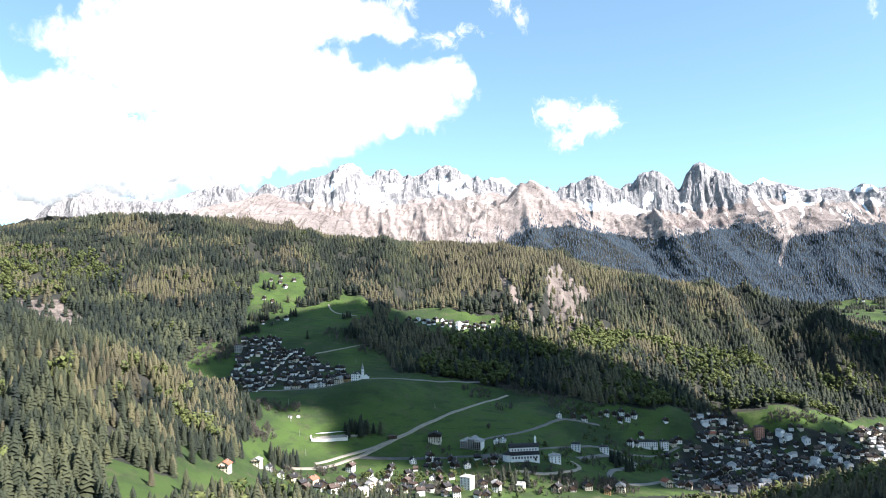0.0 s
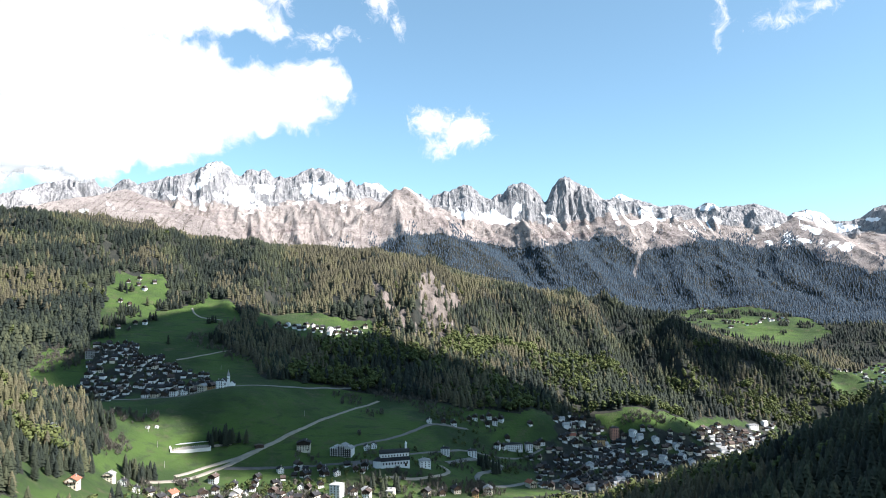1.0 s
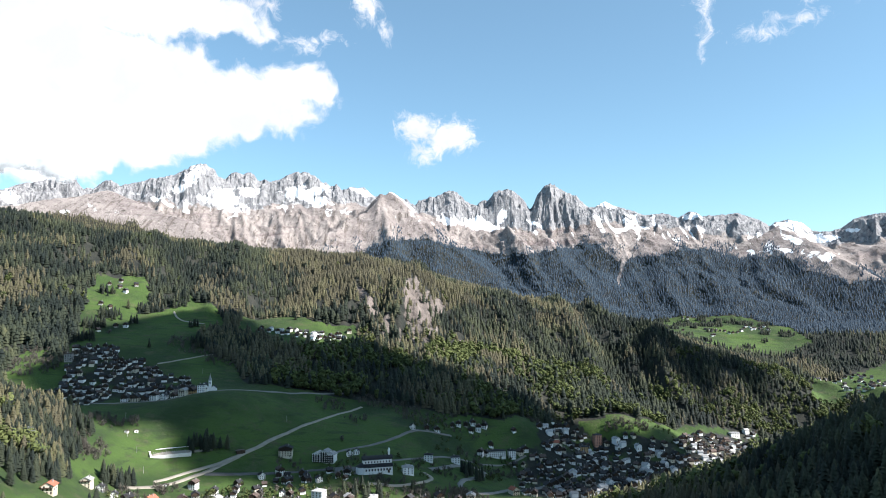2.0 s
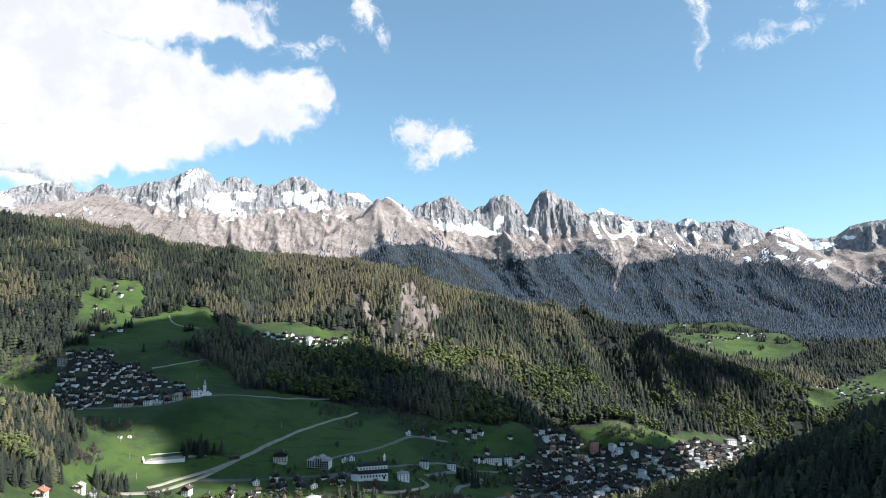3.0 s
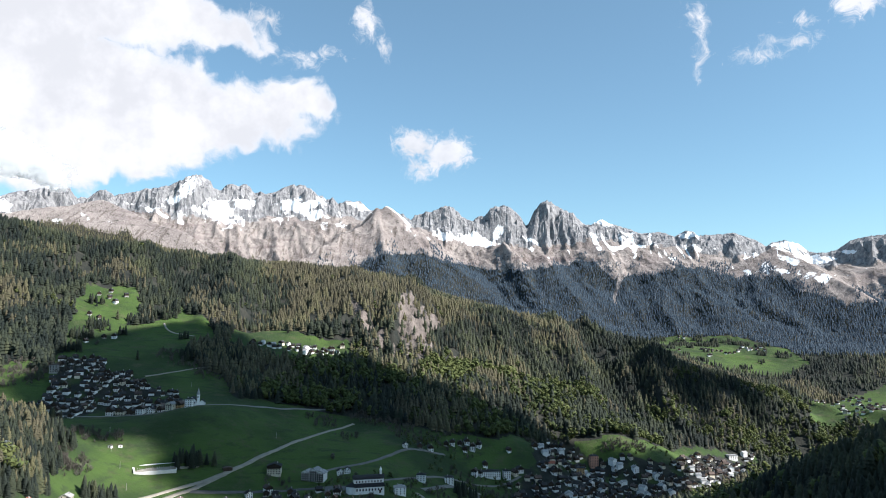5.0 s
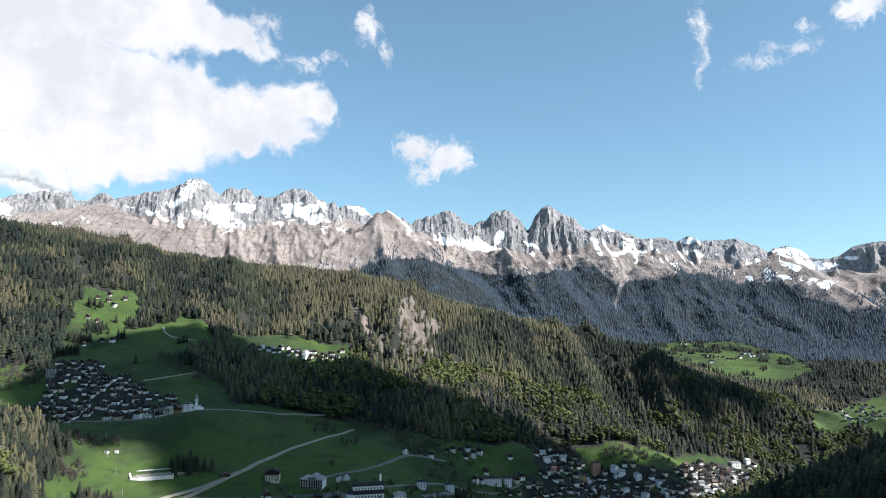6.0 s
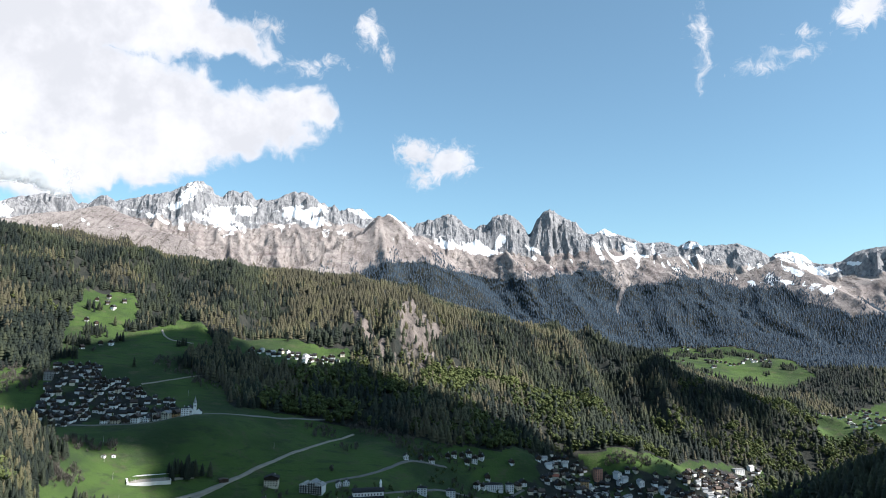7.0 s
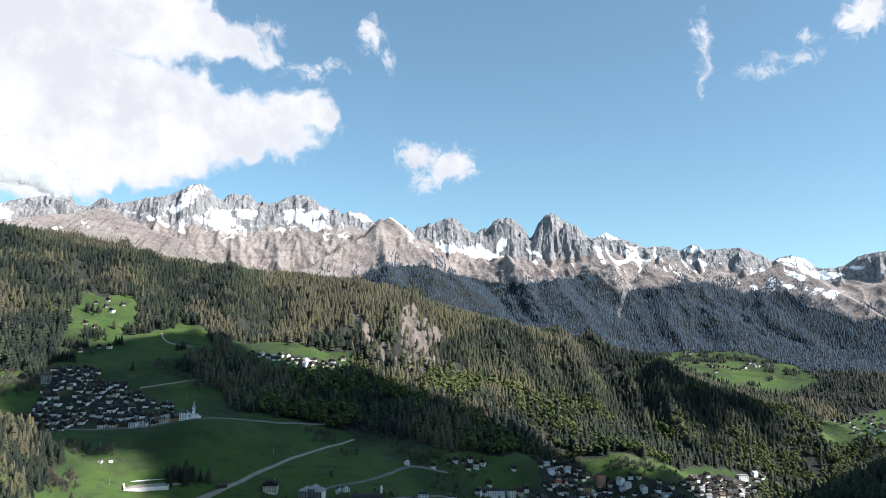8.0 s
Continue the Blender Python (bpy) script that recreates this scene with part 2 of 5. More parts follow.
# the near ridge on the west side and the side valley behind it
WEST_RIDGE = np.array([(-558, 893, 159), (-588, 813, 196), (-618, 780, 220), (-642, 734, 240), (-668, 696, 255), (-800, 1000, 168), (-900, 1150, 186), (-700, 1080, 138), (-960, 960, 215)], float)


def spline(spots, smooth=40.0):
    """A thin smooth sheet through spot heights."""
    p = spots[:, :2] / 1000
    d = np.linalg.norm(p[:, None] - p[None], axis=2)
    k = d * d * np.log(d + 1e-9) + np.eye(len(p)) * smooth * 1e-5
    q = np.hstack([np.ones((len(p), 1)), p])
    a = np.block([[k, q], [q.T, np.zeros((3, 3))]])
    return p, np.linalg.solve(a, np.concatenate([spots[:, 2], np.zeros(3)]))


SHEET = spline(np.vstack([VALLEY, HILLS, WEST_RIDGE]))


def sheet(x, y):
    p, w = SHEET
    x, y = np.asarray(x, float) / 1000, np.asarray(y, float) / 1000
    z = w[-3] + w[-2] * x + w[-1] * y
    for (px, py), wi in zip(p, w):
        d2 = (x - px) ** 2 + (y - py) ** 2
        z = z + wi * 0.5 * d2 * np.log(d2 + 1e-12)
    return z


def vnoise(x, y, seed=0):
    """Smooth value noise, -1 to 1."""
    xi, yi = np.floor(x).astype(np.int64), np.floor(y).astype(np.int64)
    fx, fy = x - xi, y - yi
    fx, fy = fx * fx * fx * (fx * (6 * fx - 15) + 10), fy * fy * fy * (fy * (6 * fy - 15) + 10)

    def h(i, j):
        n = (i * 374761393 + j * 668265263 + seed * 982451653) & 0x7FFFFFFF
        n = ((n ^ (n >> 13)) * 1274126177) & 0x7FFFFFFF
        return ((n ^ (n >> 16)) & 0xFFFF) / 32767.5 - 1
    a, b, c, d = h(xi, yi), h(xi + 1, yi), h(xi, yi + 1), h(xi + 1, yi + 1)
    return (a * (1 - fx) + b * fx) * (1 - fy) + (c * (1 - fx) + d * fx) * fy


def fbm(x, y, octaves=4, seed=0, ridged=False):
    z, amp, total = 0.0, 1.0, 0.0
    for o in range(octaves):
        n = vnoise(x * 2 ** o + 17.3 * o, y * 2 ** o - 9.1 * o, seed + o)
        z = z + amp * ((1 - 2 * np.abs(n)) if ridged else n)
        total += amp
        amp *= 0.52
    return z / total


def smooth(a, b, x):
    t = np.clip((x - a) / (b - a), 0, 1)
    return t * t * (3 - 2 * t)


# the skyline of the range, massif by massif: bearing from the valley's south end and height of the crest, both in degrees
WEST_CREST = [(-70, 5), (-52, 6), (-44.3, 5.9), (-42.2, 6.7), (-39.8, 9.2), (-37, 8), (-34, 7.9), (-31.7, 8.75), (-30.6, 9), (-29.4, 9.5), (-28.8, 9.6), (-28.2, 9.4),
              (-27.55, 8.75), (-27, 8.9), (-26.2, 9.5), (-25.7, 9.5), (-25.2, 9.05), (-24.5, 9.25), (-23.9, 9.56), (-22, 10), (-21.2, 10.25), (-20.3, 10.87), (-19.6, 11.2), (-19.15, 11.18), (-18.4, 10.7)]
MID_CREST = [(-18.2, 10.2), (-17.65, 10.05), (-17.2, 10.6), (-16.8, 10.7), (-16.35, 10.55), (-15.9, 10.77), (-15.5, 10.6), (-15.05, 10.08), (-13.6, 10.08), (-12.9, 10.5), (-12.2, 10.88), (-11.4, 10.88),
             (-10.3, 10.4), (-9.4, 9.7), (-8.95, 9.83), (-8.4, 9.5), (-7.8, 9.74), (-6.7, 9.69), (-6, 9.2), (-5.3, 8.7), (-4.2, 8.9), (-3.1, 8.8), (-2.5, 8.2)]
TOWER_CREST = [(-2.2, 8.75), (-0.8, 9), (0.28, 9.4), (1, 9.25), (1.55, 8.8), (2.1, 8.35), (2.6, 8.35), (3.05, 8.67), (3.5, 8.72), (4, 9.3), (4.9, 9.62), (5.5, 9.5), (6, 9.06), (6.6, 8.5), (6.95, 7.8), (7.15, 8),
               (7.6, 9), (8.1, 9.62), (8.65, 9.8), (9.3, 9.5), (10, 9.04), (10.7, 8.8), (11.25, 8.15), (11.7, 7.75)]
EAST_CREST = [(12.2, 7.9), (12.7, 8.2), (13, 8.37), (13.5, 8), (14.5, 7.65), (16.1, 7.1), (17.4, 7.18), (18.5, 6.85), (19.3, 7.2), (19.8, 7.1), (20.3, 6.8), (22.7, 6.87), (23.5, 6.64), (24.4, 6.2), (24.95, 5.75),
              (25.3, 6.05), (26.2, 6.17), (27.1, 5.9), (27.8, 5.3), (28.8, 5.15), (29.7, 5.44), (30.4, 6), (31.1, 6.2), (32.4, 6.3), (36, 6.6), (50, 6), (70, 5)]
CREST = np.array(WEST_CREST + MID_CREST + TOWER_CREST + EAST_CREST, float)
# where the walls rise from the aprons of scree, and where the woods end, in the same measure
WALL_FOOT = np.array([(-70, 4), (-44, 5), (-32.6, 7.1), (-29, 7.3), (-25.4, 7.6), (-23.2, 8.4), (-19.7, 8.1), (-16, 7.9), (-11.7, 8.4), (-8.6, 8.6), (-6.3, 8.3), (-3, 7.7), (0.3, 7.5), (3, 6.45),
                      (5.4, 6.55), (8.8, 6.3), (11.7, 6.9), (14.8, 6.65), (18.6, 6.1), (22.7, 5.3), (25.4, 4.9), (27.9, 4.1), (30, 4.4), (32.4, 4.4), (70, 4)], float)
TREE_LINE = np.array([(-70, 6), (-32.6, 6.7), (-25.5, 6.5), (-23, 5.8), (-20, 5), (-16.4, 4.6), (-12, 4.2), (-8.4, 3.9), (-5.9, 5.1), (-4.3, 5.7), (-3, 5.4), (-0.2, 5), (3, 4.6), (5.4, 4.2), (7.7, 4.2),
                      (10, 4.9), (12.2, 5.1), (13.9, 3.6), (15.2, 4.2), (16.9, 4), (19.4, 4.5), (21, 4), (24.6, 3.4), (26.4, 3.2), (28.6, 2), (30, 1.4), (32.3, 1.4), (70, 2)], float)
# lasting snow below the walls and on ledges: bearing, height, half width, half height in degrees, slant
WEST_SNOW = [(-17.4, 8.6, 1.7, 0.95, -0.2), (-15.8, 9.1, 0.8, 0.65, 0), (-11.5, 9.2, 2.2, 0.7, 0.1), (-10.3, 8.5, 1.2, 0.35, -0.2), (-20.2, 10.2, 1.1, 0.65, 0.5), (-19.3, 8.65, 0.65, 0.35, -0.5),
             (-20.9, 9.35, 1.1, 0.45, 0.5), (-29.2, 9.4, 0.8, 0.2, 0), (-32.1, 7.9, 0.7, 0.45, 0), (-22.7, 8.3, 1.5, 0.2, -0.35), (-6.7, 9.4, 1, 0.25, -0.2)]
EAST_SNOW = [(-3.9, 8.9, 0.7, 0.15, -0.6), (-3.2, 8.2, 0.7, 0.15, -0.9), (0.3, 7.1, 1.3, 0.4, -0.3), (2.9, 6.8, 1.8, 0.62, -0.1), (4.8, 7.4, 0.6, 0.7, 0.5), (7.6, 6.6, 0.8, 0.28, -0.3), (13.1, 8.1, 0.9, 0.2, -0.4),
             (19.5, 6.8, 0.65, 0.22, 0), (26.5, 5.7, 1.2, 0.3, -0.15), (28.2, 4.8, 1.2, 0.3, -0.1), (27.3, 5.1, 1.1, 0.22, -0.5), (30.3, 5.2, 0.4, 0.22, 0), (23.6, 3.8, 0.4, 0.15, -0.3), (26.5, 4.7, 0.65, 0.22, -0.5)]
EYE_X, EYE_Y, EYE_Z = -6.0, 15.0, 270.0


def spur(x, y, z, a, b, fall, rough=0.0):
    """Raises z to a ridge that runs from a to b and falls off to both sides."""
    a, b = np.array(a, float), np.array(b, float)
    d = b - a
    t = np.clip(((x - a[0]) * d[0] + (y - a[1]) * d[1]) / (d[0] ** 2 + d[1] ** 2), 0, 1)
    off = np.hypot(x - a[0] - t * d[0], y - a[1] - t * d[1])
    top = a[2] + t * d[2] + rough * fbm(x / 160, y / 160, 4, 40, True)
    r = top - fall * np.maximum(off - 6, 0)
    k = 30.0
    h = np.clip(0.5 + 0.5 * (r - z) / k, 0, 1)
    return z * (1 - h) + r * h + k * h * (1 - h)


def polar(x, y):
    """Distance and bearing in degrees from the valley's south end."""
    dx, dy = x - EYE_X, y - EYE_Y
    return np.hypot(dx, dy), np.degrees(np.arctan2(dx, dy))


def wall_face(x, y):
    """How far a spot lies behind the foot of the rock walls, as a share of the range's depth."""
    r, az = polar(x, y)
    rc = 4400 + 110 * vnoise(az / 7, az * 0, 3)
    along = az * 77.0
    bend = 70 * fbm(along / 150, r / 110, 3, 35)
    ribs = 0.045 * (fbm((along + bend) / 120, r / 260, 4, 31, True) - 0.2) + 0.03 * fbm(along / 260, r / 300, 2, 33)
    return (r - 3150) / (rc - 3150) - 0.9 + ribs, rc


def mountains(x, y):
    """The rocky range: wooded foot, bare aprons of scree, and jagged walls and towers on top."""
    r, az = polar(x, y)
    face, rc = wall_face(x, y)
    along = az * 77.0
    craggy = np.interp(az, [-50, 11, 14, 70], [1, 1, 0.6, 0.6])
    el = np.interp(az, CREST[:, 0], CREST[:, 1]) + craggy * 0.13 * (fbm(az / 0.42, az * 0 + 3.3, 3, 301, True) - 0.25)
    top = EYE_Z + rc * np.tan(np.radians(el))
    s = (r - 3150.0) / (rc - 3150.0)
    shelf = EYE_Z + rc * 0.965 * np.tan(np.radians(np.interp(az, WALL_FOOT[:, 0], WALL_FOOT[:, 1])))
    up = np.interp(s, [-1, 0, 0.25, 0.5, 0.72, 0.88, 1.0, 1.2, 1.6], [-0.1, 0, 0.2, 0.47, 0.77, 1.0, 1.03, 0.7, 0.2])
    z = 190 + (shelf - 190) * up
    # ridges and gullies that branch down the aprons, large and small
    wx, wy = x + 90 * fbm(x / 500, y / 500, 2, 5), y + 90 * fbm(x / 500, y / 500, 2, 7)
    mid = np.interp(s, [0, 0.3, 0.5, 0.72, 0.88, 1, 1.1], [0.15, 0.5, 0.9, 0.9, 0.25, 0.15, 1]) * (1 - 0.5 * smooth(9, 15, az))
    z = z + 140 * (fbm(wx / 430 + wy / 1500, wy / 620, 4, 11, True) - 0.1) * mid
    furrow = along + 110 * fbm(x / 260, y / 260, 3, 25) + 0.28 * (r - 3150)
    z = z + 40 * (fbm(furrow / 115, r / 420, 4, 27, True) - 0.15) * np.clip(mid, 0.1, 1) * (1 - 0.6 * smooth(0.62, 0.85, s))
    z = z + 11 * fbm(x / 36, y / 36, 3, 21, True) * np.clip(mid, 0.3, 1)
    # long wooded spurs on the eastern flank
    z = z + 66 * smooth(3, 9, az) * (fbm(az / 4.2 + (r - 3150) / 1100 + 0.3 * fbm(x / 300, y / 300, 2, 15), r / 2600, 3, 13, True) - 0.3) * np.interp(s, [0.02, 0.2, 0.6, 0.85], [0, 1, 0.9, 0])
    # walls and towers: steep faces broken into buttresses, ledges and chimneys
    wall = np.interp(face, [-0.045, -0.025, 0.0, 0.014, 0.04, 0.055, 0.1, 0.16, 0.4], [0.0, 0.12, 0.42, 0.5, 0.76, 0.82, 1.0, 0.85, -0.6])
    rough = fbm((along + 0.5 * wx) / 62, r / 90, 4, 37, True) - 0.25
    crag = shelf - 1500 * np.maximum(-0.045 - face, 0) + (top - shelf) * wall + 27 * craggy * rough * np.interp(face, [-0.1, -0.04, 0.06, 0.1], [0, 1, 1, 0.1])
    z = np.maximum(z, crag)
    z = spur(x, y, z, (-1545, 3170, 802), (-838, 2955, 540), 0.55, 10)
    z = spur(x, y, z, (-1545, 3170, 802), (-1900, 2700, 640), 0.5, 10)
    z = spur(x, y, z, (-375, 3951, 905), (-270, 3460, 540), 0.85, 30)
    z = spur(x, y, z, (-320, 3951, 903), (-700, 3500, 560), 0.75, 30)
    z = spur(x, y, z, (-320, 3951, 903), (-100, 3700, 640), 0.85, 30)
    z = spur(x, y, z, (1800, 3800, 695), (1868, 2973, 345), 0.5, 16)
    z = spur(x, y, z, (560, 3900, 640), (700, 3250, 280), 0.6, 20)
    z = spur(x, y, z, (1150, 3900, 600), (1000, 3250, 260), 0.6, 20)
    return z


def height(x, y):
    x, y = np.asarray(x, float), np.asarray(y, float)
    r = np.hypot(x - EYE_X, y - EYE_Y)
    az = np.degrees(np.arctan2(x - EYE_X, y - EYE_Y))
    z = sheet(x, y)
    z = z + 7 * fbm(x / 160, y / 160, 4, 2) * smooth(300, 900, r) 
    # gullies that run down the wooded hill
    z = z + 54 * fbm((x + 60 * fbm(x / 300, y / 300, 2, 9)) / 230, y / 900, 3, 8, True) * smooth(1620, 1900, r) * (1 - smooth(2300, 2650, r))
    # the eroded scar on the hill
    z = z + 24 * fbm(x / 34, y / 260, 3, 75, True) * smooth(1.25, 0.6, np.hypot((x + 130) / 210, (y - 1850) / 190))
    side = np.abs(az) > 55
    z = np.where(side, np.clip(z, 40, 420), z)
    m = mountains(x, y)
    t = smooth(2850, 3250, r)
    return z * (1 - t) + np.maximum(m, -40) * t


def polar_grid():
    """Bearings and distances of the valley's and of the range's mesh."""
    az = np.concatenate([np.arange(-180, -56, 6.0), np.arange(-56, -46, 0.6), np.arange(-46, 36, 0.19), np.arange(36, 50, 0.6), np.arange(50, 180.1, 6.0)])
    r = np.concatenate([[2, 40, 90, 150, 220, 290], np.geomspace(330, 2900, 300)])
    far_az = np.concatenate([np.arange(-180, -56, 6.0), np.arange(-56, -46, 0.6), np.arange(-46, 36, 0.1), np.arange(36, 50, 0.6), np.arange(50, 180.1, 6.0)])
    far_r = np.concatenate([np.linspace(2896, 3500, 70), np.linspace(3507, 4180, 110), np.linspace(4184, 4500, 90), np.linspace(4510, 4850, 8)])
    return (az, r), (far_az, far_r)


def inside(poly, x, y):
    """Which points lie in a plan's outline."""
    hit = np.zeros(np.shape(x), bool)
    for (x0, y0), (x1, y1) in zip(poly, poly[1:] + poly[:1]):
        if y0 != y1:
            hit ^= ((y0 > y) != (y1 > y)) & (x < (x1 - x0) * (y - y0) / (y1 - y0) + x0)
    return hit


# plans, in metres
MEADOWS = [
    [(-386, 661), (-420, 770), (-455, 850), (-500, 940), (-560, 1010), (-640, 1060), (-681, 1222), (-748, 1422), (-702, 1445), (-734, 1591), (-664, 1641), (-643, 1740), (-560, 1690),
     (-500, 1600), (-530, 1480), (-470, 1400), (-423, 1372), (-361, 1260), (-253, 1310), (-110, 1315), (-7, 1325), (97, 1345), (227, 1486),
     (180, 1255), (120, 1000), (40, 930), (-100, 850), (-250, 740)],
    [(160, 1329), (278, 1508), (392, 1490), (528, 1618), (652, 1675), (720, 1663), (560, 1491), (313, 1380)],
    [(-500, 1700), (-450, 1735), (-333, 1706), (-225, 1694), (-205, 1610), (-335, 1530), (-465, 1540)],
    [(-800, 1516), (-870, 1730), (-778, 1790), (-725, 1712), (-680, 1500), (-715, 1360)],
    [(790, 2960), (860, 3070), (1000, 3080), (1145, 3030), (1260, 2960), (1350, 2760), (1330, 2590), (1160, 2480), (1000, 2540), (900, 2640), (800, 2760)],
    [(930, 1830), (960, 1900), (1142, 2210), (1447, 2329), (1400, 2100), (1010, 1830)],
    [(-383, 480), (-421, 549), (-383, 583), (-443, 705), (-432, 734), (-399, 762), (-344, 669), (-330, 470)],
    [(-755, 1215), (-785, 1312), (-757, 1326), (-690, 1238), (-655, 1170), (-590, 1132), (-566, 1070), (-583, 1013), (-626, 1019), (-720, 1110)]]
CHURCH_VILLAGE = [(-612, 1064), (-648, 1110), (-648, 1184), (-672, 1251), (-700, 1322), (-682, 1358), (-634, 1356), (-610, 1300), (-599, 1322), (-582, 1326), (-538, 1292), (-509, 1278), (-465, 1272), (-430, 1209), (-462, 1148), (-543, 1136), (-570, 1095)]
RIVER_VILLAGE = [(100, 1010), (108, 1250), (163, 1296), (156, 1312), (210, 1484), (268, 1498), (290, 1466), (325, 1432), (398, 1430), (440, 1438), (522, 1570), (571, 1615), (652, 1664), (726, 1712), (700, 1640), (640, 1540), (480, 1340), (330, 1180), (200, 1040)]
CLEARING = [(-1239, 1302), (-1172, 1357), (-1052, 1307), (-993, 1194), (-1116, 1231)]


def cover_of(x, y):
    """How much of a spot is meadow."""
    jx, jy = x + 14 * fbm(x / 45, y / 45, 3, 51), y + 14 * fbm(x / 45, y / 45, 3, 61)
    m = np.zeros(np.shape(x), bool)
    for p in MEADOWS + [CHURCH_VILLAGE, RIVER_VILLAGE]:
        m |= inside(p, jx, jy)
    return m


def scar_of(x, y):
    """Bare eroded gullies on the wooded hill."""
    d = np.hypot((x + 95) / 150, (y - 1835) / 190)
    fan = fbm((x + 95) / (26 + 0.1 * np.clip(y - 1700, 0, 300)) + 0.25 * fbm(x / 60, y / 60, 2, 77), y / 260, 3, 71)
    return smooth(0.3, 0.7, 1.0 - 0.75 * d + 1.15 * fan) * (d < 1.6)


def woods_of(x, y, z, az):
    """How densely the range is wooded: closed below the tree line, thinning out along ribs above it."""
    r = np.hypot(x - EYE_X, y - EYE_Y)
    el = np.degrees(np.arctan2(z - EYE_Z, r))
    line = np.interp(az, TREE_LINE[:, 0], TREE_LINE[:, 1]) + 0.55 * fbm(az / 1.6, r / 420, 4, 81) + 0.25 * fbm(az / 0.5, r / 200, 3, 83)
    strip = smooth(0.0, 0.4, fbm(az / 0.9 + r / 900, r / 330, 3, 85)) * smooth(1.6, 0.5, el - line) * smooth(-14, -9, az)
    gully = smooth(0.24, 0.08, np.abs(az - 13.8 - 0.28 * (el - 1.65) - 0.15 * fbm(r / 90, az, 2, 67))) * smooth(1.2, 1.8, el)
    return np.maximum(smooth(0.3, -0.25, el - line), 0.42 * strip) * (1 - gully)


def snow_of(x, y, z, az):
    """Lasting snow: fields under the walls, ledges, and thin streaks in the gullies."""
    r = np.hypot(x - EYE_X, y - EYE_Y)
    el = np.degrees(np.arctan2(z - EYE_Z, r))
    ja, je = az + 0.5 * fbm(x / 110, y / 110, 4, 91), el + 0.3 * fbm(x / 70, y / 70, 4, 93)
    snow = np.full(np.shape(x), -1.0)
    for b, h, w, t, slant in WEST_SNOW + EAST_SNOW:
        da, de = ja - b, je - h - slant * (ja - b)
        snow = np.maximum(snow, (1.0 - np.hypot(da / w, de / t)) * min(1.0, 0.5 + t))
    thin = 1 - 2.2 * np.abs(vnoise(az / 0.55 + 0.9 * fbm(x / 210, y / 210, 2, 97) + 0.35 * el, el / 1.1, 99))
    where = np.interp(az, [-33, -22, -5, -2, 10, 12, 20, 23, 25, 28, 33], [0.05, 0.3, 0.45, 0.2, 0.35, 0.72, 0.66, 0.25, 0.5, 0.4, 0.2])
    foot = np.interp(az, WALL_FOOT[:, 0], WALL_FOOT[:, 1])
    patchy = fbm(x / 75, y / 75, 3, 103)
    snow = np.maximum(snow, where - 1.15 + 0.75 * thin + 0.8 * patchy - 0.9 * np.maximum(np.abs(el - foot + 0.3) - 0.5, 0))
    return snow


def build_ground(name, label, az, r, sink):
    a, d = np.meshgrid(np.radians(az), r)
    x, y = EYE_X + d * np.sin(a), EYE_Y + d * np.cos(a)
    z = height(x, y) - sink * (d < 2925)
    nr, na = x.shape
    gy, gx = np.gradient(z)
    steep = np.hypot(gy / np.gradient(d, axis=0), gx / np.maximum(d * np.gradient(a, axis=1), 1))
    far = smooth(2950, 3150, d)
    deg = np.degrees(a)
    meadow = cover_of(x, y).astype(float)
    built = inside(CHURCH_VILLAGE, x, y) | inside(RIVER_VILLAGE, x, y)
    meadow = np.where(built, 0.38 + 0.35 * fbm(x / 30, y / 30, 2, 53), meadow)
    rock = np.maximum(scar_of(x, y) * (0.5 + 0.5 * fbm(x / 13, y / 150, 3, 73, True)), inside(CLEARING, x, y) * 0.55)
    bare = 1 - woods_of(x, y, z, deg)
    rock = rock * (1 - far) + bare * far
    face, _ = wall_face(x, y)
    wall = far * np.clip(smooth(-0.075, -0.035, face + 0.03 * fbm(x / 70, y / 70, 3, 95)) + 0.35 * smooth(1.1, 1.7, steep), 0, 1)
    snow = far * (0.5 + 0.9 * snow_of(x, y, z, deg) - 0.35 * smooth(1.3, 2.4, steep)) - (1 - far)
    mesh = bpy.data.meshes.new(name)
    idx = np.arange(nr * na).reshape(nr, na)
    quads = np.stack([idx[:-1, :-1], idx[:-1, 1:], idx[1:, 1:], idx[1:, :-1]], -1).reshape(-1, 4)[:, ::-1]
    fill(mesh, np.stack([x, y, z], -1).reshape(-1, 3), quads, 4)
    att = mesh.attributes.new("cover", "FLOAT_COLOR", "POINT")
    att.data.foreach_set("color", np.stack([meadow, rock, np.clip(snow, 0, 1.2), wall], -1).astype(np.float32).ravel())
    mesh.materials.append(GROUND)
    mesh.polygons.foreach_set("use_smooth", (wall[:-1, :-1] < 0.5).ravel())
    tagged(new(name, mesh), label, "terrain", kind="structure")


def fill(mesh, verts, faces, sides):
    """Fills a mesh from arrays of points and of faces with equal numbers of sides."""
    mesh.vertices.add(len(verts))
    mesh.vertices.foreach_set("co", np.asarray(verts, np.float32).ravel())
    mesh.loops.add(faces.size)
    mesh.loops.foreach_set("vertex_index", np.ascontiguousarray(faces, dtype=np.int32).ravel())
    mesh.polygons.add(len(faces))
    mesh.polygons.foreach_set("loop_start", np.arange(0, faces.size, sides, dtype=np.int32))
    mesh.polygons.foreach_set("loop_total", np.full(len(faces), sides, np.int32))
    mesh.update(calc_edges=True)


NEAR, RANGE = polar_grid()
build_ground("ground", "green valley floor and wooded hills of an alpine valley", *NEAR, 0.0)
build_ground("mountain_range", "rocky snow-streaked range with wooded foot and bare aprons", *RANGE, 3.0)

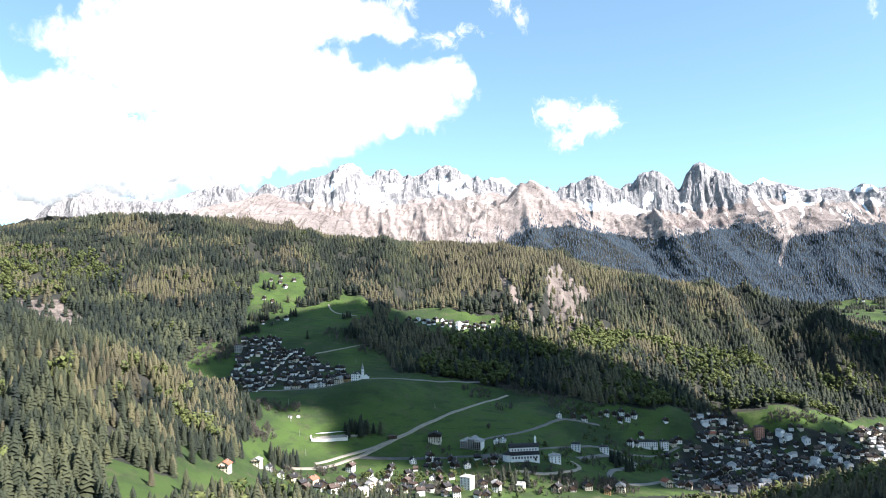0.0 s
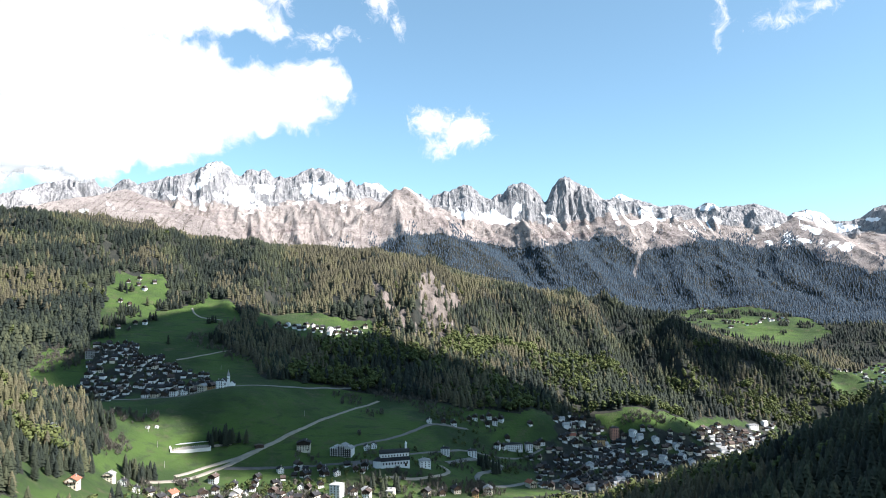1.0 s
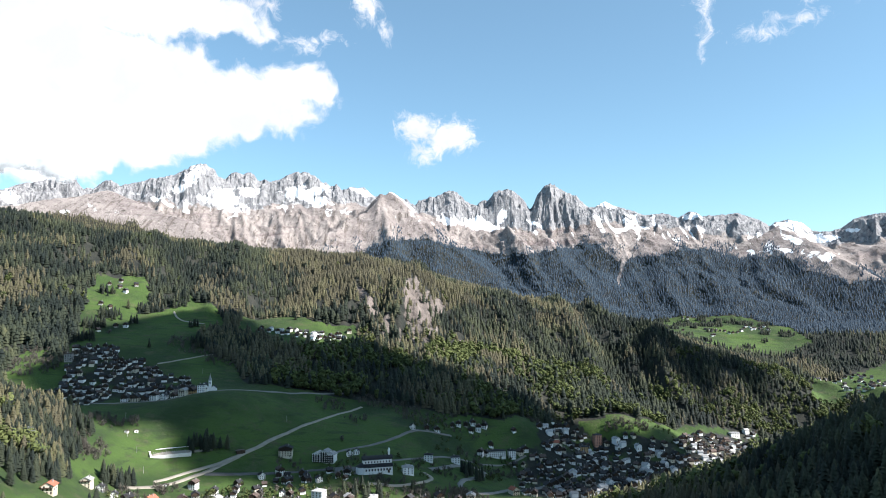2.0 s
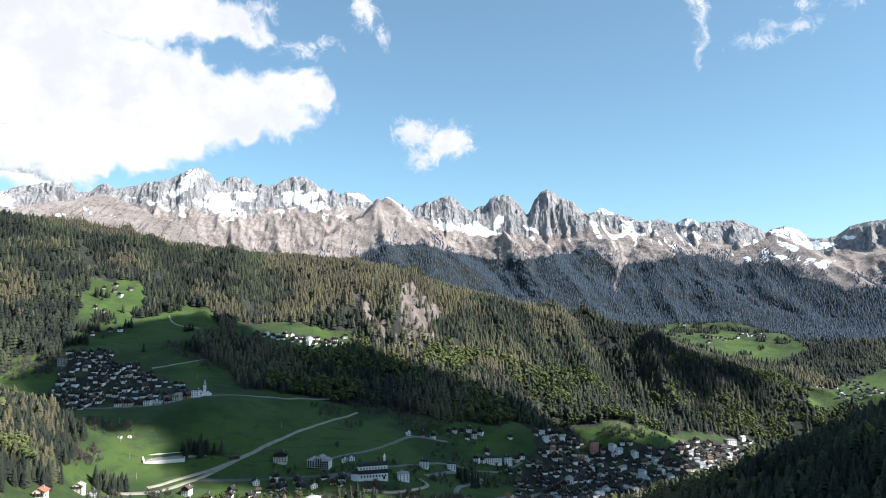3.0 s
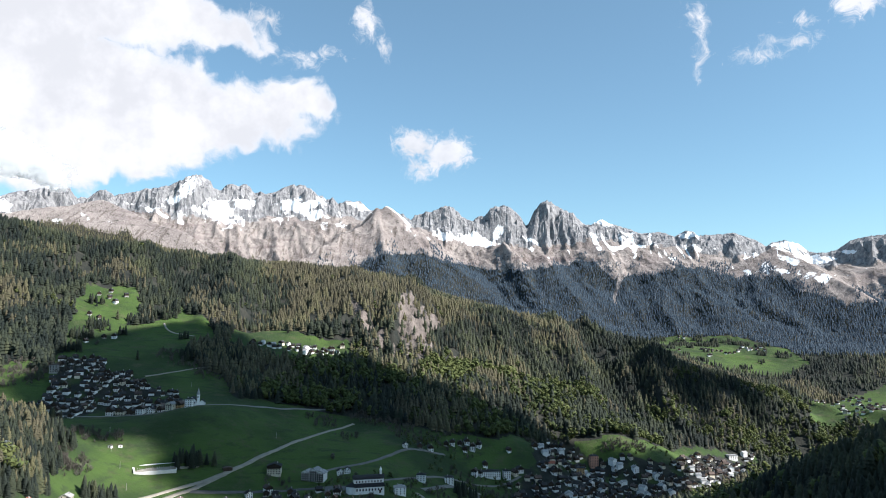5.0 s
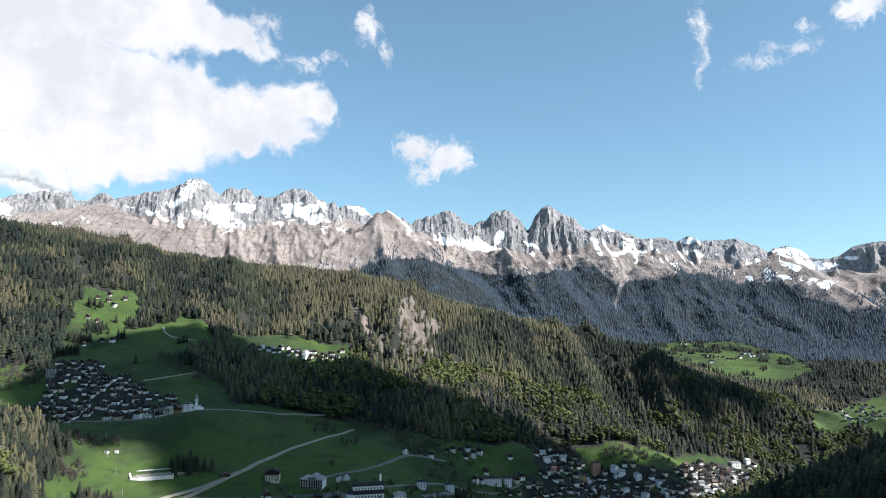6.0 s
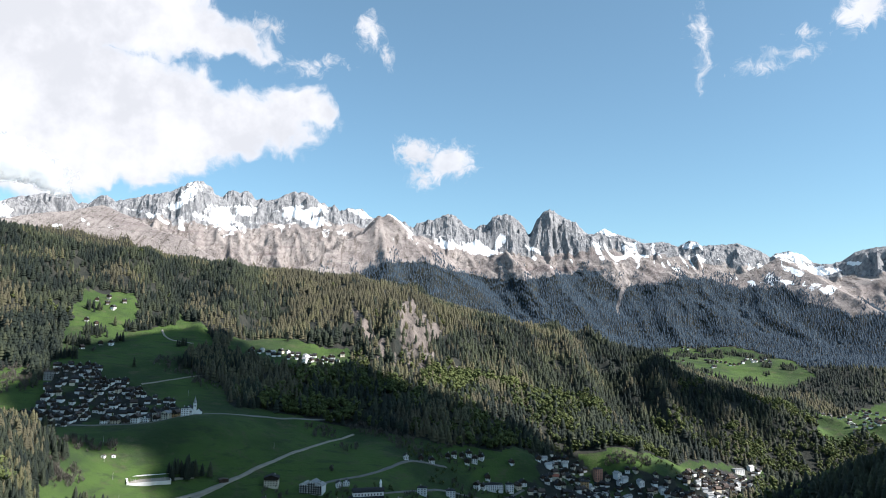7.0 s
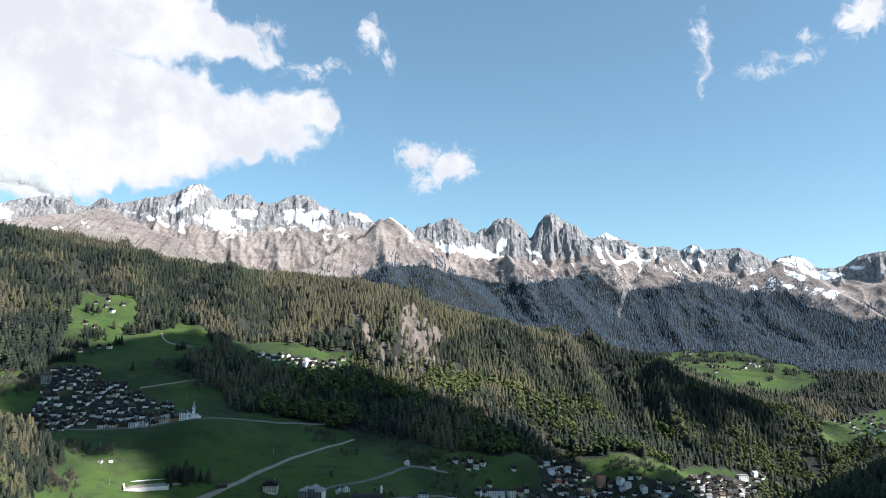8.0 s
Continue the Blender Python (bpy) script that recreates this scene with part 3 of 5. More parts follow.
# ---- trees ----
rng = np.random.default_rng(7)


def conifer_shape(tiers, sides, rng, slim=0.17, droop=0.05):
    """A spruce of height 1: tiers of drooping boughs with a ragged outline. Points and triangles."""
    v, f = [], []
    for i in range(tiers):
        t = i / tiers
        z1 = 0.06 + 0.94 * ((i + 1.55) / (tiers + 0.55)) ** 0.92
        z0 = 0.06 + 0.94 * (i / (tiers + 0.55)) ** 0.92
        rad = slim * (1 - t) ** 0.62 + 0.012
        base = len(v)
        v.append((rng.normal(0, 0.006), rng.normal(0, 0.006), min(z1, 1.0)))
        turn = rng.uniform(0, 6.28)
        for j in range(sides):
            q = rad * (1.12 if j % 2 else 0.84) * rng.uniform(0.82, 1.16)
            ang = turn + 6.2832 * (j + rng.uniform(-0.25, 0.25)) / sides
            v.append((q * math.cos(ang), q * math.sin(ang), z0 - (droop if j % 2 else -0.2 * droop) * rng.uniform(0.4, 1.3)))
        for j in range(sides):
            f.append((base, base + 1 + j, base + 1 + (j + 1) % sides))
    return np.array(v), np.array(f)


def leafy_shape(clumps, rng, low=0.18, wide=0.36, leaf=0.13):
    """A broad crown of height 1 made of many loose leaf clumps round a few limbs' ends."""
    v, f = [], []
    ends = [Vector((rng.normal(0, 0.09), rng.normal(0, 0.09), 0.3 + 0.1 * i + rng.uniform(-0.04, 0.06))) for i in range(6)]
    for i in range(clumps):
        e = ends[i % 6]
        d = Vector(rng.normal(0, 1, 3)).normalized()
        slim = 0.72 - 0.42 * abs(e.z - 0.45)
        p = e + Vector((d.x * wide * slim, d.y * wide * slim, d.z * 0.16)) * rng.uniform(0.55, 1.1)
        p.z = max(p.z, low)
        a = d.orthogonal().normalized()
        a.rotate(Matrix.Rotation(rng.uniform(0, 6.28), 3, d))
        b = d.cross(a)
        s = leaf * rng.uniform(0.6, 1.25)
        k = len(v)
        for u, w, o in ((-1, -0.7, 0), (0.9, -0.8, 0.1), (0.15, 1, -0.1), (0, 0, 0.55)):
            v.append(p + a * u * s + b * w * s + d * o * s)
        f += [(k, k + 1, k + 3), (k + 1, k + 2, k + 3), (k + 2, k, k + 3)]
    return np.array(v), np.array(f)


def bare_shape(twigs, rng):
    """A leafless tree of height 1: many thin upright sprays of twigs."""
    v, f = [], []
    for i in range(twigs):
        a, out = rng.uniform(0, 6.28), rng.uniform(0.05, 0.36)
        z0 = rng.uniform(0.0, 0.5)
        z1 = min(1.0, z0 + rng.uniform(0.25, 0.55))
        tip = Vector((math.cos(a) * out, math.sin(a) * out, z1 * (1 - 0.35 * out)))
        root = Vector((math.cos(a) * out * 0.35, math.sin(a) * out * 0.35, z0))
        side = Vector((rng.normal(), rng.normal(), rng.normal() * 0.3)).normalized() * rng.uniform(0.012, 0.03)
        k = len(v)
        v += [root, (root + tip) / 2 + side, tip, (root + tip) / 2 - side]
        f += [(k, k + 1, k + 2), (k, k + 2, k + 3)]
    return np.array(v), np.array(f)


def plant(name, shapes, x, y, tall, wide, tint, mat, label, category="forest"):
    """One mesh of many trees, each a turned and scaled copy of one of the shapes."""
    z = height(x, y)
    pick, turn = rng.integers(0, len(shapes), len(x)), rng.uniform(0, 6.2832, len(x))
    vs, fs, ts, off = [], [], [], 0
    for i, (v, f) in enumerate(shapes):
        m = np.nonzero(pick == i)[0]
        c, s = np.cos(turn[m])[:, None], np.sin(turn[m])[:, None]
        w, h = (tall[m] * wide[m])[:, None], tall[m][:, None]
        p = np.stack([(v[:, 0] * c - v[:, 1] * s) * w + x[m][:, None], (v[:, 0] * s + v[:, 1] * c) * w + y[m][:, None], v[:, 2] * h + z[m][:, None] - 0.3], -1)
        vs.append(p.reshape(-1, 3))
        fs.append((f[None] + (np.arange(len(m)) * len(v))[:, None, None]).reshape(-1, 3) + off)
        ts.append(np.repeat(tint[m], len(v)))
        off += len(m) * len(v)
    mesh = bpy.data.meshes.new(name)
    fill(mesh, np.concatenate(vs), np.concatenate(fs), 3)
    mesh.attributes.new("tint", "FLOAT", "POINT").data.foreach_set("value", np.concatenate(ts).astype(np.float32))
    mesh.materials.append(mat)
    return tagged(new(name, mesh), label, category, kind="stuff")


def scatter(az0, az1, r0, r1, gap):
    """Loosely even spots between two bearings and two distances."""
    rr, out = r0, []
    while rr < r1:
        n = max(1, int(radians(az1 - az0) * rr / gap))
        a = np.radians(az0 + (az1 - az0) * (np.arange(n) + rng.uniform(-0.5, 0.5, n)) / n)
        d = rr + gap * rng.uniform(-0.6, 0.6, n)
        out.append(np.stack([EYE_X + d * np.sin(a), EYE_Y + d * np.cos(a)], -1))
        rr += gap
    p = np.concatenate(out)
    return p[:, 0], p[:, 1]


# ways on the ground: points in plan, width
ROADS = {
    "main_road": ([(-377, 908), (-348, 957), (-314, 992), (-291, 1023), (-263, 1077), (-226, 1146), (-191, 1221), (-160, 1285)], 5.0, TRACK),
    "side_road": ([(-400, 870), (-365, 904), (-343, 942), (-323, 974), (-300, 1008)], 6.0, TRACK),
    "village_road": ([(-800, 1160), (-735, 1137), (-690, 1124), (-645, 1105), (-600, 1112), (-540, 1118), (-470, 1138), (-425, 1160), (-382, 1172), (-321, 1230), (-254, 1290), (-200, 1330)], 4.5, ROAD),
    "upper_track": ([(-544, 1318), (-514, 1350), (-476, 1399), (-441, 1432)], 4.0, TRACK),
    "terrace_road": ([(-180, 1050), (-168, 1066), (-128, 1088), (-89, 1141), (-50, 1192), (0, 1240)], 5.0, ROAD),
    "valley_road": ([(-330, 958), (-291, 969), (-228, 995), (-167, 1007), (-134, 1003), (-98, 1036)], 6.0, ASPHALT),
    "lane": ([(-98, 1036), (-42, 1089), (-8, 1128), (60, 1190), (130, 1250)], 4.0, ROAD),
    "hairpin_road": ([(-33, 1053), (10, 1110), (37, 1143), (52, 1136), (40, 1090), (16, 1046), (13, 1005), (38, 993), (91, 1063), (163, 1153)], 7.0, ROAD),
    "short_lane": ([(-110, 945), (-72, 953), (-39, 983), (-29, 1010), (-40, 1030)], 5.0, TRACK),
    "hill_path": ([(-640, 1640), (-620, 1610), (-585, 1590), (-550, 1590)], 4.0, TRACK)}


def curve_points(pts, step=6.0):
    """Points at even steps along a smooth line through the given ones."""
    p = np.array([pts[0], *pts, pts[-1]], float)
    out = []
    for i in range(1, len(p) - 2):
        n = max(2, int(np.linalg.norm(p[i + 1] - p[i]) / step))
        t = (np.arange(n) / n)[:, None]
        out.append(0.5 * (2 * p[i] + (p[i + 1] - p[i - 1]) * t + (2 * p[i - 1] - 5 * p[i] + 4 * p[i + 1] - p[i + 2]) * t * t
                          + (3 * p[i] - p[i - 1] - 3 * p[i + 1] + p[i + 2]) * t ** 3))
    return np.concatenate(out + [p[-2:-1]])


ROAD_LINES = {k: (curve_points(p), w, m) for k, (p, w, m) in ROADS.items()}


ROAD_SPOTS = np.concatenate([np.column_stack([line, np.full(len(line), w / 2)]) for line, w, _ in ROAD_LINES.values()])


def near_road(x, y, gap):
    """Which spots lie on a road or nearer to it than the gap."""
    hit = np.zeros(len(x), bool)
    for qx, qy, half in ROAD_SPOTS:
        hit |= (x - qx) ** 2 + (y - qy) ** 2 < (half + gap) ** 2
    return hit


def build_roads():
    for name, (line, w, mat) in ROAD_LINES.items():
        d = np.gradient(line, axis=0)
        d /= np.linalg.norm(d, axis=1)[:, None]
        side = np.stack([-d[:, 1], d[:, 0]], -1)
        cols = []
        for o, lift in ((-0.62, -1.0), (-0.5, 0.55), (0.0, 0.62), (0.5, 0.55), (0.62, -1.0)):
            q = line + side * o * w * (1 + 0.08 * rng.normal(size=(len(line), 1)))
            z = np.maximum(height(q[:, 0], q[:, 1]), height(line[:, 0], line[:, 1]) - 0.4) + lift
            cols.append(np.column_stack([q, z]))
        v = np.stack(cols, 1)
        n, c = v.shape[:2]
        i = np.arange(n * c).reshape(n, c)
        f = np.stack([i[:-1, :-1], i[1:, :-1], i[1:, 1:], i[:-1, 1:]], -1).reshape(-1, 4)[:, ::-1]
        mesh = bpy.data.meshes.new(name)
        fill(mesh, v.reshape(-1, 3), f, 4)
        mesh.materials.append(mat)
        tagged(new(name, mesh), "pale country road winding over green meadow", "road", kind="structure")


build_roads()

FINE = [conifer_shape(9, 8, rng, 0.2, 0.05) for _ in range(5)]
MIDDLE = [conifer_shape(4, 6, rng, 0.27, 0.05) for _ in range(6)]
PLAIN = [conifer_shape(3, 6, rng, 0.26, 0.05) for _ in range(5)]
FAR = [conifer_shape(2, 4, rng, 0.22, 0.04) for _ in range(4)]
CROWNS = [leafy_shape(38, rng, 0.1, 0.26, 0.115) for _ in range(5)]
CROWNS_FINE = [leafy_shape(80, rng, 0.12, 0.28, 0.08) for _ in range(4)]


SINGLE = []


BARE = [bare_shape(46, rng) for _ in range(5)]


def wood(az0, az1, r0, r1, gap, conifers, crowns, height_range, leafy_bias, larch_bias, single=0.0, sun_tone=0.0):
    """A mixed mountain wood on one slope: spruce, larch, fresh broadleaved trees."""
    x, y = scatter(az0, az1, r0, r1, gap)
    ok = ~cover_of(x, y) & (0.9 * scar_of(x, y) < rng.uniform(0.05, 1.04, len(x))) & ~near_road(x, y, 3) & ~(inside(CLEARING, x, y) & (rng.uniform(size=len(x)) < 0.9))
    ok &= fbm(x / 30, y / 30, 2, 141) > -0.55 + 0.25 * rng.random(len(x))
    x, y = x[ok], y[ok]
    z = height(x, y)
    n = len(x)
    patch = fbm(x / 110, y / 110, 3, 101) + rng.normal(0, 0.2, n)
    larchy = fbm(x / 170, y / 170, 3, 111) + rng.normal(0, 0.13, n)
    leafy = patch > leafy_bias(x, y, z)
    keep = ~leafy | (rng.random(n) < 0.8)
    larch = ~leafy & (larchy > larch_bias(x, y, z))
    spruce = ~leafy & ~larch
    leafy &= keep
    tall = rng.uniform(*height_range, n) * (0.8 + 0.42 * rng.random(n)) * np.where(rng.random(n) < 0.15, 0.6, 1) * (1 + 0.22 * fbm(x / 55, y / 55, 2, 151))
    # the trees nearest to the slope's foot stand as things of their own
    alone = np.hypot(x - EYE_X, y - EYE_Y) < single
    for i in np.nonzero(alone)[0][:60]:
        SINGLE.append((x[i], y[i], 4 if leafy[i] else 3 if larch[i] else int(rng.integers(0, 3))))
    alone[np.nonzero(alone)[0][60:]] = False
    spruce, larch, leafy = spruce & ~alone, larch & ~alone, leafy & ~alone
    for mask, kind, shapes, mat, wide, label in (
            (spruce, "spruce_wood", conifers, SPRUCE, (0.95, 1.35), "dense dark green spruces covering the mountain slope"),
            (larch, "larch_wood", conifers, LARCH, (0.85, 1.2), "pale brownish larches just turning green in spring"),
            (leafy, "broadleaf_wood", crowns, LEAVES, (1.0, 1.4), "bright yellow-green broadleaved trees in fresh leaf")):
        if mask.sum() > 3:
            # near slopes' tints are raised in place of sun on the trees
            t = np.clip(sun_tone + 0.36 + rng.normal(0, 0.13, mask.sum()) + 0.5 * fbm(x[mask] / 70, y[mask] / 70, 3, 121) - 0.12 * (kind == "spruce_wood"), 0, 1)
            plant(kind, shapes, x[mask], y[mask], tall[mask] * (0.95 if kind == "broadleaf_wood" else 1), rng.uniform(*wide, mask.sum()), t, mat, label)


def band(x, y):
    """Fresh leaves grow along the foot of the sunny hill."""
    d = np.interp(x, [-300, -100, 100, 300, 600, 900], [1400, 1440, 1520, 1600, 1750, 1850])
    return y - d


wood(-46, 33, 1180, 1750, 8.6, MIDDLE, CROWNS, (17, 26), lambda x, y, z: np.where((band(x, y) < 260) & (x > -330), 0.2 - 0.17 * (x > -60), 0.85),
     lambda x, y, z: np.where(z > 150, 0.0, 0.2) + 0.35 * (x < -640))
wood(-46, 33, 1750, 2560, 9.6, MIDDLE, CROWNS, (14, 21.5), lambda x, y, z: np.where(band(x, y) < 200, 0.1, 0.85),
     lambda x, y, z: -0.02 + 0.25 * (z < 130) - 0.12 * (z > 260) + 0.34 * np.clip((-450 - x) / 250, 0, 1))
wood(-46, 33, 2560, 3000, 12.0, FAR, CROWNS, (15, 22), lambda x, y, z: 9.0, lambda x, y, z: 0.2)
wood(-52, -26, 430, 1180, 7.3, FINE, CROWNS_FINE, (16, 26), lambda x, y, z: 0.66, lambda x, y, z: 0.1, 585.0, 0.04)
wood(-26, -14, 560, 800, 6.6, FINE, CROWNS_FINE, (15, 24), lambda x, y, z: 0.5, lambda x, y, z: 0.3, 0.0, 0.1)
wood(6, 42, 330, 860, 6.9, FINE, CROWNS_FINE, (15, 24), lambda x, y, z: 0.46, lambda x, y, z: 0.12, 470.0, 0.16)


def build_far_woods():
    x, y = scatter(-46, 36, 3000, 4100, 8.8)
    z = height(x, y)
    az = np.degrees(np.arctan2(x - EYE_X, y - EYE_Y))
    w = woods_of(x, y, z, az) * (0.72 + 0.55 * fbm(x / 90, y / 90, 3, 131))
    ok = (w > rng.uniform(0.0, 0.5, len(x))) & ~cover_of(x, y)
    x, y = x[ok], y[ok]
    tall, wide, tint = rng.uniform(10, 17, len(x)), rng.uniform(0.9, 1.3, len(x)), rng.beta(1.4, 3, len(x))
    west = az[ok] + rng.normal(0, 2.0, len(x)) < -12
    for mask, name, mat, label in ((~west, "far_wood", HAZED_SPRUCE, "distant dark spruce forest below the tree line"), (west, "far_larch_wood", LARCH, "sparse brownish larches high on the western spur")):
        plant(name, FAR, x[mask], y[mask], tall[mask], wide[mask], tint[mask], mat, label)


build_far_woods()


# ---- clouds that shade the valley, high above the camera ----
def build_cloud(outline, place, thick, label, vapour, ragged=40.0, step=24.0, rim=50.0):
    """A broad cloud with a ragged rim, drawn as an outline on its own plane."""
    xs, ys = [p[0] for p in outline], [p[1] for p in outline]
    gx, gy = np.meshgrid(np.arange(min(xs) - 96, max(xs) + 96, step), np.arange(min(ys) - 96, max(ys) + 96, step))
    jx, jy = gx + ragged * fbm(gx / 130, gy / 130, 3, 201), gy + ragged * fbm(gx / 130, gy / 130, 3, 211)
    soft = sum(inside(outline, jx + rim * math.cos(a), jy + rim * math.sin(a)).astype(float) for a in np.arange(0, 6.28, 0.785)) / 8
    full = soft + 0.35 * fbm(gx / 60, gy / 60, 3, 221)
    rise = np.clip(full, 0, 1) * (0.55 + 0.45 * fbm(gx / 90, gy / 90, 3, 231))
    keep = soft > 0.05
    n, m = gx.shape
    top, low = np.stack([gx, gy, thick * rise + 2], -1).reshape(-1, 3), np.stack([gx, gy, -0.4 * thick * rise - 2], -1).reshape(-1, 3)
    idx = np.arange(n * m).reshape(n, m)
    cell = keep[:-1, :-1] & keep[1:, :-1] & keep[:-1, 1:] & keep[1:, 1:]
    q = np.stack([idx[:-1, :-1], idx[:-1, 1:], idx[1:, 1:], idx[1:, :-1]], -1)[cell]
    sides = []
    for a, b, other in ((0, 1, (-1, 0)), (1, 2, (0, 1)), (2, 3, (1, 0)), (3, 0, (0, -1))):
        pad = np.pad(cell, 1)
        open_side = cell & ~pad[1 + other[0]:1 + other[0] + n - 1, 1 + other[1]:1 + other[1] + m - 1]
        e = np.stack([idx[:-1, :-1], idx[:-1, 1:], idx[1:, 1:], idx[1:, :-1]], -1)[open_side]
        sides.append(np.stack([e[:, b], e[:, a], e[:, a] + n * m, e[:, b] + n * m], -1))
    faces = np.concatenate([q, q[:, ::-1] + n * m, *sides])
    verts = np.concatenate([top, low])
    used, faces = np.unique(faces, return_inverse=True)
    mesh = bpy.data.meshes.new("cloud")
    fill(mesh, verts[used], faces.reshape(-1, 4), 4)
    mesh.attributes.new("body", "FLOAT", "POINT").data.foreach_set("value", np.concatenate([full.ravel()] * 2)[used].astype(np.float32))
    mesh.materials.append(vapour)
    ob = new("cloud", mesh)
    ob.matrix_basis = place
    tagged(ob, label, "cloud", kind="structure")


def overhead(lift, ground_height):
    """Where a cloud drawn on the plan must hang to shade that very plan."""
    return Matrix.Translation((SUN_WAY / SUN_WAY.z) * (lift - ground_height) + Vector((0, 0, ground_height)))


def vapour_material(name, through_light):
    """White vapour that thins out towards the cloud's rim."""
    m, k = material(name, 1.0)
    finish(k, (0.9, 0.9, 0.9, 1))
    body = k.add("ShaderNodeAttribute")
    body.attribute_name = "body"
    solid = k.span(k.math("ADD", body.outputs["Fac"], k.math("MULTIPLY", k.math("SUBTRACT", k.noise(k.place, 0.02, 5, 0.6), 0.5), 0.8)), 0.05, 0.58)
    glow = k.add("ShaderNodeBsdfTranslucent", Color=(0.95, 0.95, 0.95, 1))
    white = k.add("ShaderNodeMixShader", i0=through_light, i1=k.shader.outputs[0], i2=glow.outputs[0])
    mixed = k.add("ShaderNodeMixShader", i0=solid, i1=k.add("ShaderNodeBsdfTransparent").outputs[0], i2=white.outputs[0])
    k.tree.links.new(mixed.outputs[0], next(q for q in k.tree.nodes if q.type == "OUTPUT_MATERIAL").inputs[0])
    return m


CLOUD, THIN_CLOUD = vapour_material("cloud_vapour", 0.13), vapour_material("thin_vapour", 0.75)
build_cloud([(-735, 1280), (-770, 1440), (-800, 1570), (-770, 1660), (-660, 1730), (-530, 1680), (-380, 1575), (-236, 1600), (-127, 1523), (-6, 1486), (111, 1486), (179, 1476), (330, 1430), (469, 1378), (560, 1384), (640, 1440),
             (640, 1340), (570, 1260), (430, 1090), (280, 970), (80, 940), (-60, 925), (-190, 930), (-300, 985), (-345, 1010), (-450, 1005), (-557, 1020), (-640, 1100)], overhead(1350, 130), 90, "broad grey-bellied cloud drifting over the valley", CLOUD)
build_cloud([(540, 2110), (620, 2080), (720, 2010), (860, 1900), (880, 1835), (820, 1795), (700, 1810), (620, 1860), (570, 1920), (530, 2000)], overhead(1350, 140), 80, "small heaped cloud drifting above the wooded hill", CLOUD, 110.0, 24.0, 90.0)
# an extra cloud out of view, added only to darken the near slope
build_cloud([(150, 300), (640, 300), (760, 640), (700, 860), (480, 800), (330, 730), (250, 700), (200, 560)], overhead(1350, 150), 80, "unseen thin cloud added to dim the near wooded slope", THIN_CLOUD, 90.0)
# a bank of vapour that hangs about the western peaks
bank = look((0, 0, 0), (-math.sin(radians(36)), math.cos(radians(36)), 0.0))
build_cloud([(-900, 560), (-900, 1150), (-300, 1000), (100, 900), (420, 800), (560, 730), (480, 660), (250, 700), (60, 560), (-150, 600), (-350, 520), (-600, 580)],
            Matrix.Translation((-math.sin(radians(36)) * 3850, math.cos(radians(36)) * 3850, 270)) @ bank, 120, "bright white cloud bank wrapped round the snowy peaks", THIN_CLOUD)


# ---- building blocks ----
def part(name, bm, mat, parent, label=""):
    """Links a bmesh as one mesh object under a thing or a part."""
    mesh = bpy.data.meshes.new(name)
    bmesh.ops.recalc_face_normals(bm, faces=bm.faces[:])
    bm.to_mesh(mesh)
    bm.free()
    for m in (mat if isinstance(mat, (list, tuple)) else [mat]):
        mesh.materials.append(m)
    ob = new(name, mesh)
    ob.parent = parent
    if label:
        ob["label"] = label
    return ob


def box(bm, x, y, z, sx, sy, sz, turn=0.0):
    """A box with its base's middle at x, y, z."""
    m = Matrix.Translation((x, y, z + sz / 2)) @ Matrix.Rotation(radians(turn), 4, "Z") @ Matrix.Diagonal((sx, sy, sz, 1))
    return bmesh.ops.create_cube(bm, size=1, matrix=m)["verts"]


def prism(bm, pts, y0, y1):
    """An outline in x and z, drawn out along y."""
    a = [bm.verts.new((x, y0, z)) for x, z in pts]
    b = [bm.verts.new((x, y1, z)) for x, z in pts]
    bm.faces.new(a)
    bm.faces.new(b[::-1])
    for i in range(len(pts)):
        j = (i + 1) % len(pts)
        bm.faces.new((a[j], a[i], b[i], b[j]))


def cone(bm, x, y, z, r0, r1, h, n=8):
    m = Matrix.Translation((x, y, z + h / 2))
    bmesh.ops.create_cone(bm, cap_ends=True, segments=n, radius1=r0, radius2=r1, depth=h, matrix=m)


def gable_roof(w, d, z, rise, over=0.9, thick=0.3):
    """Two thick slopes with eaves, ridge along y."""
    bm = bmesh.new()
    k = rise / (w / 2)
    e = w / 2 + over
    prism(bm, [(-e, z - over * k), (0, z + rise), (e, z - over * k), (e, z - over * k + thick), (0, z + rise + thick * 1.1), (-e, z - over * k + thick)], -d / 2 - over, d / 2 + over)
    return bm


def hip_roof(w, d, z, rise, over=0.7, thick=0.3):
    bm = bmesh.new()
    e, f = w / 2 + over, d / 2 + over
    ridge = max(f - e, 0.2)
    low = [bm.verts.new(p) for p in ((-e, -f, z), (e, -f, z), (e, f, z), (-e, f, z))]
    mid = [bm.verts.new((v.co.x, v.co.y, z + thick)) for v in low]
    a, b = bm.verts.new((0, -ridge, z + rise)), bm.verts.new((0, ridge, z + rise))
    bm.faces.new(low)
    for i in range(4):
        bm.faces.new((low[i], low[(i + 1) % 4], mid[(i + 1) % 4], mid[i]))
    bm.faces.new((mid[0], mid[1], a))
    bm.faces.new((mid[1], mid[2], b, a))
    bm.faces.new((mid[2], mid[3], b))
    bm.faces.new((mid[3], mid[0], a, b))
    return bm


WINDOW = None


